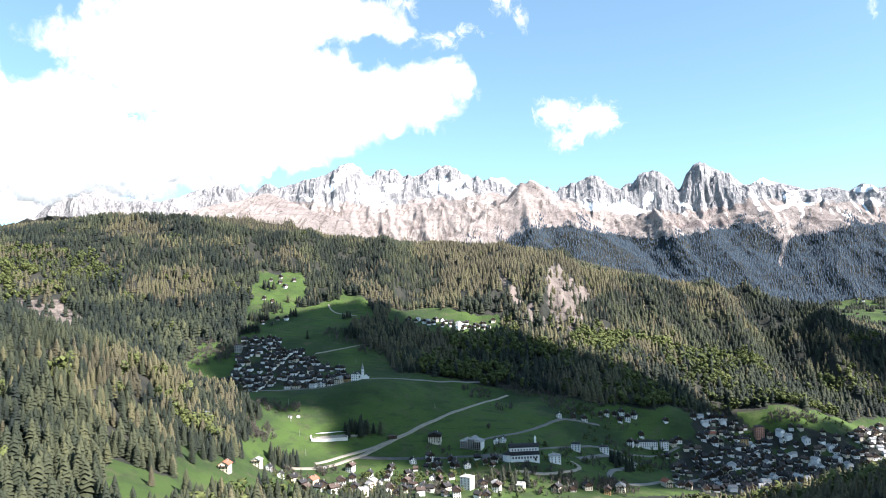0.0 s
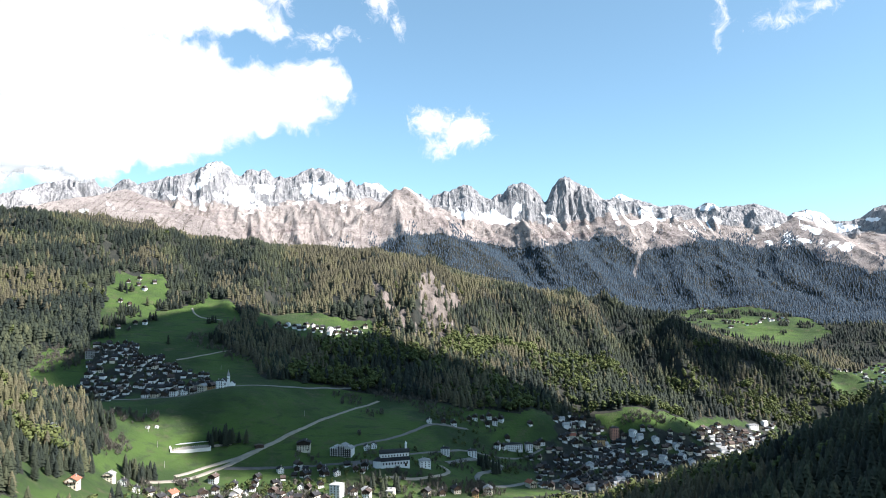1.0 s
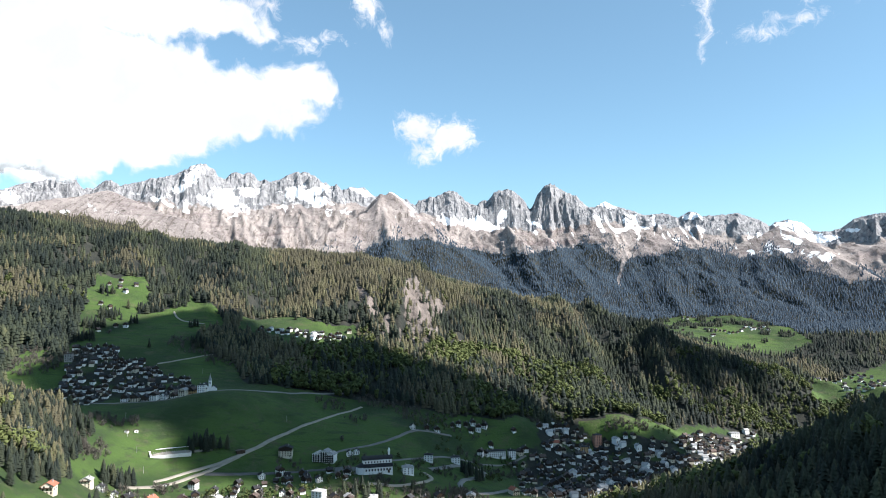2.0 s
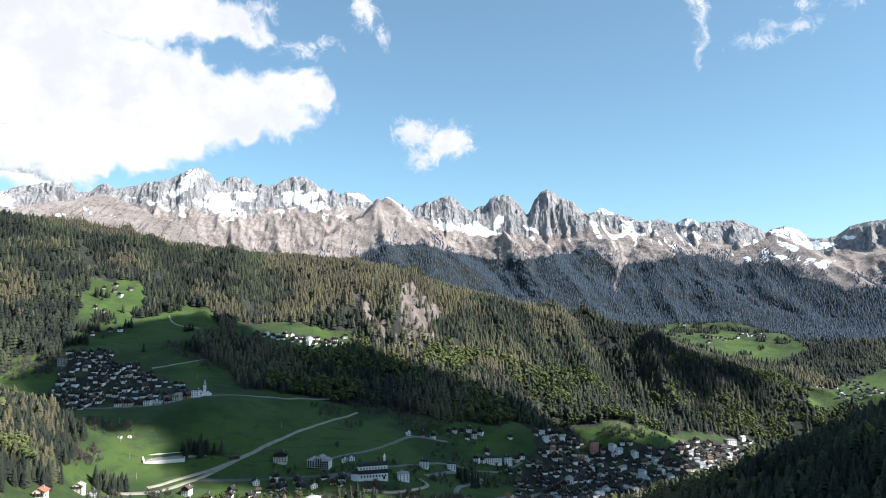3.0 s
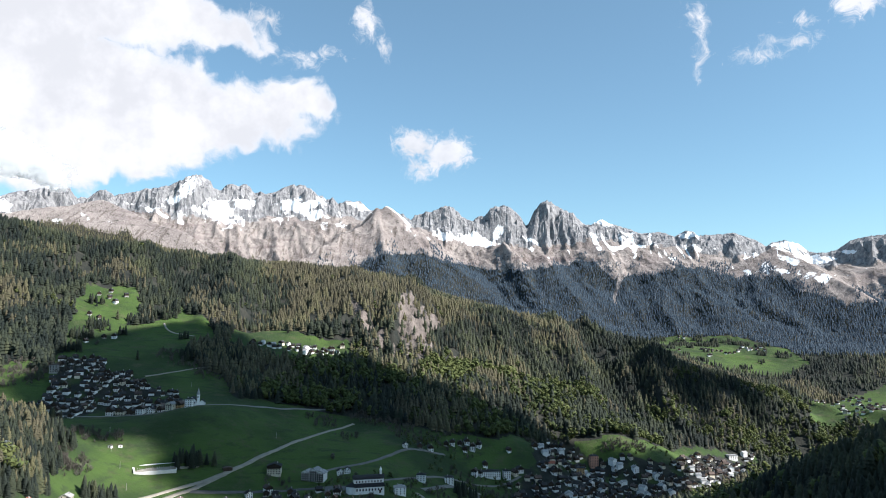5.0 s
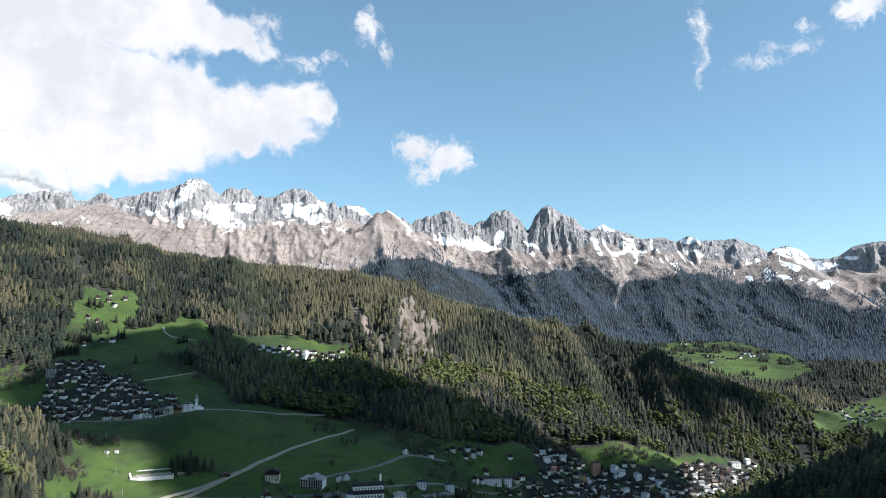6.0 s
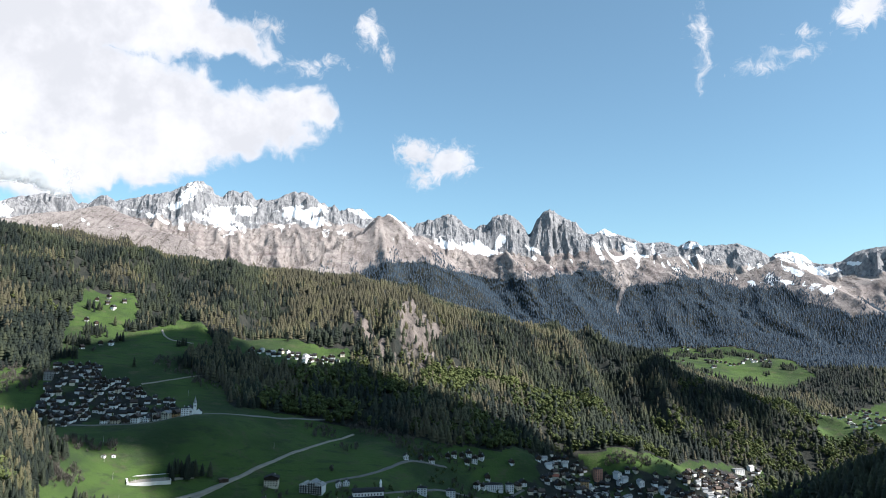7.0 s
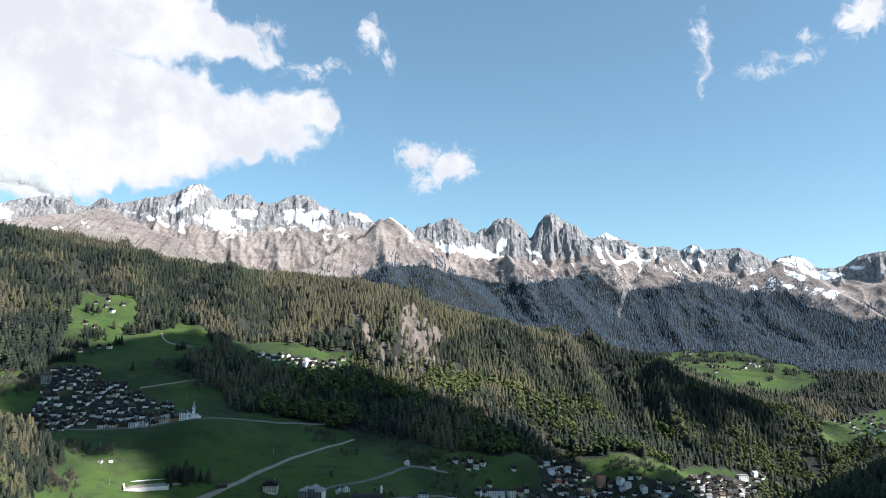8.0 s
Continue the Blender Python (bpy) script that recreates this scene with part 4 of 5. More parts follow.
def window(parent, x, y, z, turn=0.0, scale=1.0):
    """A framed window with dark panes and a sill, on a wall that faces -y before the turn."""
    global WINDOW
    if WINDOW is None:
        bm = bmesh.new()
        box(bm, 0, -0.04, -0.75, 1.3, 0.12, 1.5)
        for v in box(bm, 0, -0.06, -0.62, 1.02, 0.12, 1.24):
            for f in v.link_faces:
                f.material_index = 1
        box(bm, 0, -0.1, -0.86, 1.5, 0.24, 0.1)
        WINDOW = part("window", bm, [TIMBER, glass], parent)
        ob = WINDOW
    else:
        ob = new("window", WINDOW.data)
        ob.parent = parent
    ob.location, ob.rotation_euler, ob.scale = (x, y, z), (0, 0, radians(turn)), (scale, 1, scale)
    return ob


def thing(name, label, category, group=""):
    return tagged(new(name), label, category, group)


def windows_on(ob, w, d, storeys, first, step, cols, sides=(0,), scale=1.0):
    """Rows of windows: side 0 is the front, 1 the right, 2 the back, 3 the left."""
    for s in sides:
        span = w if s % 2 == 0 else d
        n = cols if s % 2 == 0 else max(1, cols - 1)
        for i in range(storeys):
            for j in range(n):
                u = (j + 0.5) / n * span - span / 2
                z = first + i * step
                at = {0: (u, -d / 2, z), 1: (w / 2, u, z), 2: (-u, d / 2, z), 3: (-w / 2, -u, z)}[s]
                window(ob, *at, (0, 90, 180, 270)[s], scale)


def alpine_house(w, d, low, high, walls, roof, label, timber=True, rise=3.4, cols=3, balcony=True, name="house", group="village houses", plain=False):
    """A mountain house: plastered storeys, timber top and gable, wide eaves, balcony, chimney."""
    ob = thing(name, label, "house", group)
    bm = bmesh.new()
    box(bm, 0, 0, -4, w, d, 4 + low)
    part("wall", bm, walls, ob)
    bm = bmesh.new()
    g = 0.14 if timber else 0.0
    prism(bm, [(-w / 2 - g, low), (w / 2 + g, low), (w / 2 + g, low + high), (0, low + high + rise), (-w / 2 - g, low + high)], -d / 2 - g, d / 2 + g)
    part("upper_wall", bm, TIMBER if timber else walls, ob, "dark timber boarding" if timber else "")
    part("roof", gable_roof(w + 0.3, d, low + high, rise), roof, ob)
    bm = bmesh.new()
    box(bm, w * 0.2, d * 0.15, low + high + rise * 0.3, 0.9, 0.9, rise * 0.7 + 1.3)
    box(bm, w * 0.2, d * 0.15, low + high + rise + 1.3, 1.2, 1.2, 0.18)
    part("chimney", bm, STONE, ob)
    if balcony:
        bm = bmesh.new()
        y0 = d / 2 + 0.02
        prism(bm, [(y0, low - 0.2), (y0 + 1.4, low - 0.2), (y0 + 1.4, low + 0.95), (y0 + 1.3, low + 0.95), (y0 + 1.3, low), (y0, low)], -w * 0.46, w * 0.46)
        bmesh.ops.rotate(bm, verts=bm.verts[:], matrix=Matrix.Rotation(radians(-90), 3, "Z"))
        part("balcony", bm, TIMBER, ob)
    windows_on(ob, w, d, max(1, int(low // 2.7)), 1.5, 2.7, cols, (0,))
    if plain:
        return ob
    windows_on(ob, w, d, 1, low - 1.3, 2.7, 3, (1,))
    windows_on(ob, w + 2 * g, d + 2 * g, 1, low + 1.35, 2.7, 2, (0,))
    bm = bmesh.new()
    box(bm, w * 0.32, -d / 2 - 0.05, -0.2, 1.1, 0.14, 2.2)
    part("door", bm, TIMBER, ob)
    return ob


def block_house(w, d, storeys, walls, roof, label, name="house", hip=True, cols=4, rise=2.6, group="", category="building"):
    """A plain plastered block with rows of windows under a hipped or gabled roof."""
    ob = thing(name, label, category, group)
    h = storeys * 3.0 + 0.6
    bm = bmesh.new()
    box(bm, 0, 0, -4, w, d, 4 + h)
    if not hip:
        prism(bm, [(-w / 2, h), (w / 2, h), (0, h + rise)], -d / 2, d / 2)
    part("wall", bm, walls, ob)
    part("roof", hip_roof(w, d, h, rise) if hip else gable_roof(w, d, h, rise), roof, ob)
    bm = bmesh.new()
    box(bm, -w * 0.18, 0, h, 1.0, 1.0, rise + 1.2)
    part("chimney", bm, STONE, ob)
    windows_on(ob, w, d, storeys, 1.9, 3.0, cols, (0, 1, 3), 1.05)
    return ob


def stand(ob, x, y, turn=0.0, sink=0.3):
    """Puts a thing on the ground."""
    ob.matrix_basis = pose(x, y, float(height(np.array([x]), np.array([y]))[0]) - sink, 0, 0, turn)
    return ob


HOUSES = [
    alpine_house(10.5, 12, 5.4, 2.6, PLASTER, ROOF_DARK, "white house with dark timber upper floor and slate roof"),
    alpine_house(12, 11, 5.4, 2.4, CREAM, ROOF_DARK, "cream alpine house with timber gable and dark roof", rise=3.8, name="farmhouse"),
    alpine_house(9, 10, 1.6, 4.6, STONE, ROOF_DARK, "dark timber barn on a stone base, steep roof", balcony=False, cols=2, rise=3.6, name="timber_barn"),
    alpine_house(11, 13, 8.2, 2.5, PLASTER, ROOF_BROWN, "tall white house with balconies and brown roof", name="chalet"),
    alpine_house(9.5, 9, 5.4, 1.2, PLASTER, ROOF_DARK, "plain white house under a dark gabled roof", timber=False, balcony=False, rise=3.2),
    alpine_house(8, 9, 2.7, 3.4, PLASTER, ROOF_BROWN, "small old timber house with white ground floor", cols=2, name="timber_house"),
    alpine_house(13, 12, 8.2, 1.8, CREAM, ROOF_GREY, "pale plastered house with light grey roof", timber=False, name="villa"),
    alpine_house(10, 12, 5.4, 2.6, OCHRE, ROOF_BROWN, "ochre house with timber top and brown roof", name="farmhouse"),
    alpine_house(9, 11, 2.7, 4.8, PLASTER, ROOF_DARK, "weathered timber house on whitewashed base, dark roof", cols=2, name="timber_house")]
TOWN = [
    alpine_house(12, 11, 5.4, 2.2, PLASTER, ROOF_DARK, "white town house under a broad dark roof", cols=2, plain=True, name="town_house", rise=3.8),
    alpine_house(11, 13, 4.2, 3.6, PLASTER, ROOF_DARK, "white town house with dark timber top and roof", cols=2, plain=True, name="town_house", rise=3.8),
    alpine_house(10, 10, 2.7, 5.0, PLASTER, ROOF_DARK, "old dark timber house squeezed among dark roofs", cols=2, plain=True, name="timber_house", rise=3.8),
    alpine_house(10, 12, 5.4, 3.0, CREAM, ROOF_BROWN, "narrow house with brown roof in the dense village", cols=2, plain=True, rise=4.0),
    alpine_house(12, 14, 8.1, 1.2, PLASTER, ROOF_GREY, "pale three-storey house with light grey roof", timber=False, cols=2, plain=True, name="town_house", balcony=False),
    alpine_house(9, 10, 3.0, 4.4, PLASTER, ROOF_DARK, "small house with dark gable and slate roof", cols=2, plain=True, rise=3.8)]
for i, h in enumerate(TOWN):
    stand(h, 150 + 13 * i, 1120 + 19 * i, 12 - 5 * i)
for h in HOUSES:
    stand(h, -520 + 14 * HOUSES.index(h), 1136 + 4.5 * HOUSES.index(h), 12 - 5 * HOUSES.index(h))


def settle(poly, gap, kinds, mix, turn, spread, count, taken):
    """Crowds houses into a plan's outline."""
    xs, ys = [p[0] for p in poly], [p[1] for p in poly]
    x, y = rng.uniform(min(xs), max(xs), count * 40), rng.uniform(min(ys), max(ys), count * 40)
    ok = inside(poly, x, y) & ~near_road(x, y, 6)
    x, y = x[ok], y[ok]
    z = height(x, y) - 0.2
    kept = np.array([(q[0], q[1], q[2] if len(q) > 2 else gap) for q in taken] or [(0, 0, 0)], float)
    made = 0
    for px, py, pz in zip(x, y, z):
        if ((kept[:, 0] - px) ** 2 + (kept[:, 1] - py) ** 2 < kept[:, 2] ** 2).any():
            continue
        kept = np.vstack([kept, (px, py, gap)])
        copy_thing(kinds[int(rng.choice(mix))], pose(px, py, pz, 0, 0, turn + rng.normal(0, spread) + rng.choice([0, 0, 0, 90, -90])) @ Matrix.Scale(rng.uniform(0.62, 0.92), 4))
        made += 1
        if made == count:
            return


def place_houses(spots, turn=0.0, spread=14.0):
    """Single houses: plan and which of the kinds."""
    for x, y, kind in spots:
        z = float(height(np.array([float(x)]), np.array([float(y)]))[0]) - 0.2
        copy_thing(HOUSES[kind], pose(x, y, z, 0, 0, turn + rng.normal(0, spread)) @ Matrix.Scale(0.86, 4))


# ---- landmark buildings ----
def build_church(x, y):
    ob = thing("church", "white village church with slender spire and slate roof", "church")
    bm = bmesh.new()
    box(bm, -7, 0, -4, 12, 15, 13)
    prism(bm, [(-13, 9), (-1, 9), (-7, 14.5)], -7.5, 7.5)
    part("nave", bm, PLASTER, ob)
    roof = gable_roof(12.4, 15, 9, 5.6, 0.6)
    bmesh.ops.translate(roof, verts=roof.verts[:], vec=(-7, 0, 0))
    part("roof", roof, ROOF_DARK, ob)
    bm = bmesh.new()
    box(bm, 1.6, -2, -4, 4.2, 4.2, 21)
    box(bm, 1.6, -2, 17, 4.7, 4.7, 0.5)
    tower = part("tower", bm, PLASTER, ob)
    bm = bmesh.new()
    cone(bm, 1.6, -2, 17.5, 3.0, 0.06, 10.5, 8)
    part("spire", bm, ROOF_GREY, tower)
    bm = bmesh.new()
    for s in (-1, 1):
        box(bm, 1.6 + s * 0.9, -4.13, 12.6, 0.9, 0.1, 2.2)
    part("belfry_opening", bm, glass, tower)
    bm = bmesh.new()
    cone(bm, 1.6, -2, 27.8, 0.05, 0.05, 1.8, 5)
    box(bm, 1.6, -2, 28.8, 0.8, 0.08, 0.1)
    part("cross", bm, METAL, tower)
    bm = bmesh.new()
    box(bm, 7.5, 1, -4, 8, 9, 9.5)
    prism(bm, [(3.5, 5.5), (11.5, 5.5), (7.5, 9.5)], -3.5, 5.5)
    part("choir", bm, PLASTER, ob)
    roof = gable_roof(8.2, 9, 5.5, 4.1, 0.5)
    bmesh.ops.translate(roof, verts=roof.verts[:], vec=(7.5, 1, 0))
    part("choir_roof", roof, ROOF_DARK, ob)
    for i in range(3):
        window(ob, -11 + 4 * i, -7.5, 5.4, 0, 1.5)
    stand(ob, x, y, 8)


def build_parish_hall(x, y):
    """A long basilica: low aisles, a raised nave with a row of windows, a rounded apse, a turret."""
    ob = thing("parish_church", "large white church with raised nave and dark metal roof", "church")
    bm = bmesh.new()
    box(bm, 0, 0, -4, 36, 20, 10.5)
    part("aisle_wall", bm, PLASTER, ob)
    bm = bmesh.new()
    for s in (-1, 1):
        prism(bm, [(s * 10.8, 6.2), (s * 5.2, 9.2), (s * 5.2, 9.6), (s * 10.8, 6.6)], -18.6, 18.6)
    bmesh.ops.rotate(bm, verts=bm.verts[:], matrix=Matrix.Rotation(radians(90), 3, "Z"))
    part("aisle_roof", bm, ROOF_DARK, ob)
    bm = bmesh.new()
    box(bm, 0, 0, 6, 36, 10.6, 7.6)
    part("nave_wall", bm, PLASTER, ob)
    bm = bmesh.new()
    arc = [(-5.9 * math.cos(i * math.pi / 8), 13.5 + 4.0 * math.sin(i * math.pi / 8)) for i in range(9)]
    prism(bm, arc, -18.8, 18.8)
    bmesh.ops.rotate(bm, verts=bm.verts[:], matrix=Matrix.Rotation(radians(90), 3, "Z"))
    part("nave_roof", bm, ROOF_DARK, ob, "dark rounded metal roof")
    bm = bmesh.new()
    cone(bm, -18, 0, -4, 8.5, 8.5, 10.5, 20)
    part("apse", bm, PLASTER, ob)
    bm = bmesh.new()
    cone(bm, -18, 0, 6.5, 9.3, 3.0, 3.4, 20)
    part("apse_roof", bm, ROOF_DARK, ob)
    bm = bmesh.new()
    box(bm, 15, 0, 16, 2.4, 2.4, 6)
    cone(bm, 15, 0, 22, 1.8, 0.1, 3.5, 8)
    part("turret", bm, PLASTER, ob)
    for i in range(9):
        window(ob, -15 + 3.7 * i, -5.3, 11.2, 0, 1.1)
        window(ob, -15 + 3.7 * i, -10, 3.6, 0, 1.4)
    bm = bmesh.new()
    box(bm, 13, -10.05, -0.3, 2.6, 0.2, 3.4)
    part("door", bm, TIMBER, ob)
    stand(ob, x, y, 16)
    ob.matrix_basis = ob.matrix_basis @ Matrix.Diagonal((1.1, 1.0, 1.25, 1.0))


def build_apartments(x, y):
    """Stepped apartment house with rows of balconies."""
    ob = thing("apartment_house", "stepped apartment house with timber balconies and grey roofs", "apartment house")
    for name, ox, oy, w, d, n in (("wing", -11, 0, 12, 14, 4), ("middle_wing", 0, 2, 12, 15, 5), ("wing", 10.5, 0, 11, 13, 4)):
        bm = bmesh.new()
        h = n * 2.9
        box(bm, ox, oy, -4, w, d, 4 + h)
        prism(bm, [(ox - w / 2, h), (ox + w / 2, h), (ox, h + 3)], oy - d / 2, oy + d / 2)
        wing = part(name, bm, PLASTER, ob)
        roof = gable_roof(w, d, h, 3, 1.1)
        bmesh.ops.translate(roof, verts=roof.verts[:], vec=(ox, oy, 0))
        part("roof", roof, ROOF_GREY, wing)
        for i in range(n):
            bm = bmesh.new()
            box(bm, ox, oy - d / 2 - 0.8, i * 2.9 - 0.1, w * 0.95, 1.5, 0.2)
            box(bm, ox, oy - d / 2 - 1.5, i * 2.9 + 0.1, w * 0.95, 0.1, 0.95)
            part("balcony", bm, TIMBER, wing)
            for j in range(3):
                window(wing, ox + (j - 1) * w * 0.3, oy - d / 2, i * 2.9 + 1.6, 0, 1.2)
    stand(ob, x, y, -14)


def build_cemetery(x, y, turn):
    """A walled cemetery with a row of niches, gravel paths and gravestones."""
    ob = thing("cemetery", "walled cemetery with pale gravel and rows of gravestones", "cemetery")
    w, d = 52.0, 19.0
    bm = bmesh.new()
    box(bm, 0, 0, -9, w, d, 9.6)
    part("yard", bm, TRACK, ob, "pale gravel terrace")
    for bx, by, sx, sy, h in ((0, -d / 2, w, 0.4, 0.9), (0, d / 2, w, 2.2, 2.9), (-w / 2, 0, 1.8, d, 2.7), (w / 2, 0, 0.4, d, 1.3)):
        bm = bmesh.new()
        box(bm, bx, by, -9.5, sx, sy, 9.5 + h)
        box(bm, bx, by, h, sx + 0.3, sy + 0.3, 0.25)
        part("wall", bm, PLASTER, ob, "whitewashed boundary wall")
    bm = bmesh.new()
    box(bm, 0, 0, 0, 0.7, 0.18, 1.0)
    prism(bm, [(-0.35, 1.0), (0.35, 1.0), (0.2, 1.25), (-0.2, 1.25)], -0.09, 0.09)
    box(bm, 0, -1.0, 0, 0.9, 1.8, 0.25)
    stone = part("gravestone", bm, STONE, ob)
    stone.location = (-w / 2 + 5, -d / 2 + 5, 0.4)
    for i in range(16):
        for j in range(4):
            if (i, j) == (0, 0) or i == 8 or rng.random() < 0.12:
                continue
            s = new("gravestone", stone.data)
            s.parent, s.location = ob, (-w / 2 + 5 + i * 2.7, -d / 2 + 4 + j * 3.6, 0.4)
            s.rotation_euler, s.scale = (0, 0, rng.normal(0, 0.05)), (1, 1, rng.uniform(0.8, 1.5))
    bm = bmesh.new()
    box(bm, w / 2 + 15, -d / 2 + 8, -3, 30, 4, 3.3)
    part("footpath", bm, TRACK, ob)
    a, b, c = (float(height(np.array([x + dx]), np.array([y + dy]))[0]) for dx, dy in ((0, 0), (20, 0), (0, 15)))
    ob.matrix_basis = Matrix.Translation((x, y, a + 0.5)) @ Matrix.Rotation(-0.35 * math.atan((b - a) / 20), 4, "Y") @ Matrix.Rotation(0.35 * math.atan((c - a) / 15), 4, "X") @ Matrix.Rotation(radians(turn), 4, "Z")


def build_pylon(x, y, h=30.0):
    """A lattice power pylon with three cross-arms."""
    ob = thing("pylon", "grey steel lattice power pylon among the trees", "pylon")
    half = lambda z: 2.6 * (1 - z / h) + 0.45
    bm = bmesh.new()

    def bar(a, b, r=0.16):
        a, b = Vector(a), Vector(b)
        m = Matrix.Translation((a + b) / 2) @ (b - a).to_track_quat("Z", "Y").to_matrix().to_4x4()
        bmesh.ops.create_cone(bm, cap_ends=True, segments=4, radius1=r, radius2=r, depth=(b - a).length, matrix=m)
    levels = [i * h / 8 for i in range(9)]
    for z0, z1 in zip(levels, levels[1:]):
        p, q = half(z0), half(z1)
        for sx, sy in ((1, 1), (-1, 1), (-1, -1), (1, -1)):
            bar((sx * p, sy * p, z0), (sx * q, sy * q, z1), 0.2)
            tx, ty = -sy, sx
            bar((sx * p, sy * p, z0), (tx * q, ty * q, z1), 0.1)
    part("tower", bm, METAL, ob)
    for z, w in ((h * 0.7, 5.5), (h * 0.83, 6.5), (h * 0.96, 4.5)):
        bm = bmesh.new()
        for s in (-1, 1):
            bar((0, 0, z + 0.9), (s * w, 0, z), 0.12)
            bar((0, 0, z), (s * w, 0, z), 0.14)
            bar((s * w, 0, z), (s * w, 0, z - 1.6), 0.16)
        part("cross_arm", bm, METAL, ob)
    stand(ob, x, y, 20, 0.5)


def build_pole(x, y, h=9.5):
    ob = thing("utility_pole", "slim wooden utility pole standing in the meadow", "pole", "utility poles")
    bm = bmesh.new()
    cone(bm, 0, 0, -0.5, 0.22, 0.15, h, 6)
    part("shaft", bm, STONE, ob)
    bm = bmesh.new()
    box(bm, 0, 0, h - 1.4, 1.8, 0.14, 0.14)
    part("cross_bar", bm, TIMBER, ob)
    stand(ob, x, y, rng.uniform(-30, 30), 0)


def build_shed(x, y, walls, turn=0.0, w=5.0, d=4.0, label="small white shed with a flat-pitched roof on the meadow"):
    ob = thing("shed", label, "shed")
    bm = bmesh.new()
    box(bm, 0, 0, -2, w, d, 4.6)
    prism(bm, [(-w / 2, 2.6), (w / 2, 2.6), (0, 3.6)], -d / 2, d / 2)
    part("wall", bm, walls, ob)
    part("roof", gable_roof(w, d, 2.6, 1.0, 0.4, 0.2), ROOF_BROWN, ob)
    bm = bmesh.new()
    box(bm, 0, -d / 2 - 0.03, 0, 1.2, 0.12, 2.0)
    part("door", bm, TIMBER, ob)
    stand(ob, x, y, turn)


build_church(-397, 1170)
build_parish_hall(-103, 985)
build_apartments(-183, 1036)
build_cemetery(-386, 982, 30)
build_pylon(-447, 752)
stand(block_house(11, 9, 4, PLASTER, ROOF_DARK, "white four-storey parsonage below the church", "parsonage", cols=3), -402, 1147, 4)
stand(block_house(12, 13, 2, CREAM, ROOF_BROWN, "cream house with broad gable facing the valley", "gabled_house", hip=False, cols=3, rise=4.2), -452, 1168, -6)
stand(block_house(13, 12, 4, STONE, ROOF_BROWN, "tall plain stone house above the village", "tower_house", cols=3), -679, 1262, 14)
stand(block_house(15, 13, 3, PLASTER, ROOF_GREY, "white villa with grey hipped roof beside the parish church", "villa", cols=3, rise=3.6), -62, 1002, 14)
stand(block_house(13, 12, 3, PLASTER, ROOF_DARK, "white cubic villa with dark hipped roof", "villa", cols=3), -35, 1086, -4)
stand(block_house(13, 12, 3, PLASTER, ROOF_DARK, "white cubic villa with dark hipped roof beside the lane", "villa", cols=3), 6, 1120, 6)
stand(block_house(33, 13, 3, PLASTER, ROOF_DARK, "long white hotel with dark hipped roof", "hotel", cols=9, rise=3.4), 77, 1240, 10)
stand(block_house(12, 12, 4, PLASTER, ROOF_DARK, "white annexe building next to the hotel", "annexe", cols=3), 105, 1243, 10)
stand(block_house(15, 13, 7, SALMON, ROOF_DARK, "tall salmon-coloured block rising over the roofs", "tower_block", cols=4), 295, 1440, 10)
stand(block_house(13, 11, 5, OCHRE, ROOF_DARK, "ochre five-storey house amid dark roofs", "town_house", cols=3), 250, 1345, 0)
stand(block_house(22, 14, 3, PLASTER, ROOF_GREY, "large white flat building at the village edge", "town_house", cols=5, rise=1.2), 655, 1655, 10)
stand(block_house(14, 12, 5, PLASTER, ROOF_GREY, "white five-storey house on the lower valley side", "town_house", cols=3), -163, 876, -18)
stand(alpine_house(19, 15, 8.4, 3.0, CREAM, ROOF_DARK, "broad dark chalet with timber balconies on the meadow", cols=5, rise=3.4, name="chalet"), -241, 1042, 6)
build_shed(-451, 992, PLASTER)
build_shed(-441, 1000, PLASTER, 20)
build_shed(-362, 905, PLASTER, 10)
build_shed(-300, 1017, TIMBER, 30, 12, 8, "dark wooden barn beside the road")
build_shed(-116, 1375, PLASTER, 8, 11, 8, "white hut at the edge of the wood")
for p in ((-446, 984), (-422, 959), (-396, 921), (-635, 1287), (-522, 1235), (-501, 1263), (-452, 1297), (78, 1343), (-470, 1030), (-260, 1130)):
    build_pole(*p)

# ---- villages ----
taken = [(-397, 1170, 24), (-402, 1147, 14), (-452, 1168, 15), (-679, 1262, 18), (295, 1440, 15), (250, 1345, 14), (77, 1240, 26), (105, 1243, 14), (655, 1655, 20)]
taken += [(float(h.location.x), float(h.location.y)) for h in HOUSES + TOWN]
settle(CHURCH_VILLAGE, 9.0, TOWN, [0, 1, 1, 1, 2, 3, 5, 5], 8, 12, 140, taken)
settle(RIVER_VILLAGE, 9.0, TOWN, [0, 1, 1, 2, 2, 3, 3, 4, 5, 5], 12, 16, 350, taken)
settle([(-350, 800), (-300, 930), (-215, 930), (-90, 900), (-110, 850), (-230, 800)], 15, HOUSES, [0, 1, 3, 4, 6], 0, 30, 22, taken + [(-163, 876, 16)])
settle([(-262, 935), (-130, 955), (-112, 978), (-190, 1003), (-262, 985)], 12, HOUSES, [0, 2, 3, 5, 8], 6, 16, 13, [(-183, 1036, 22), (-103, 985, 26)])
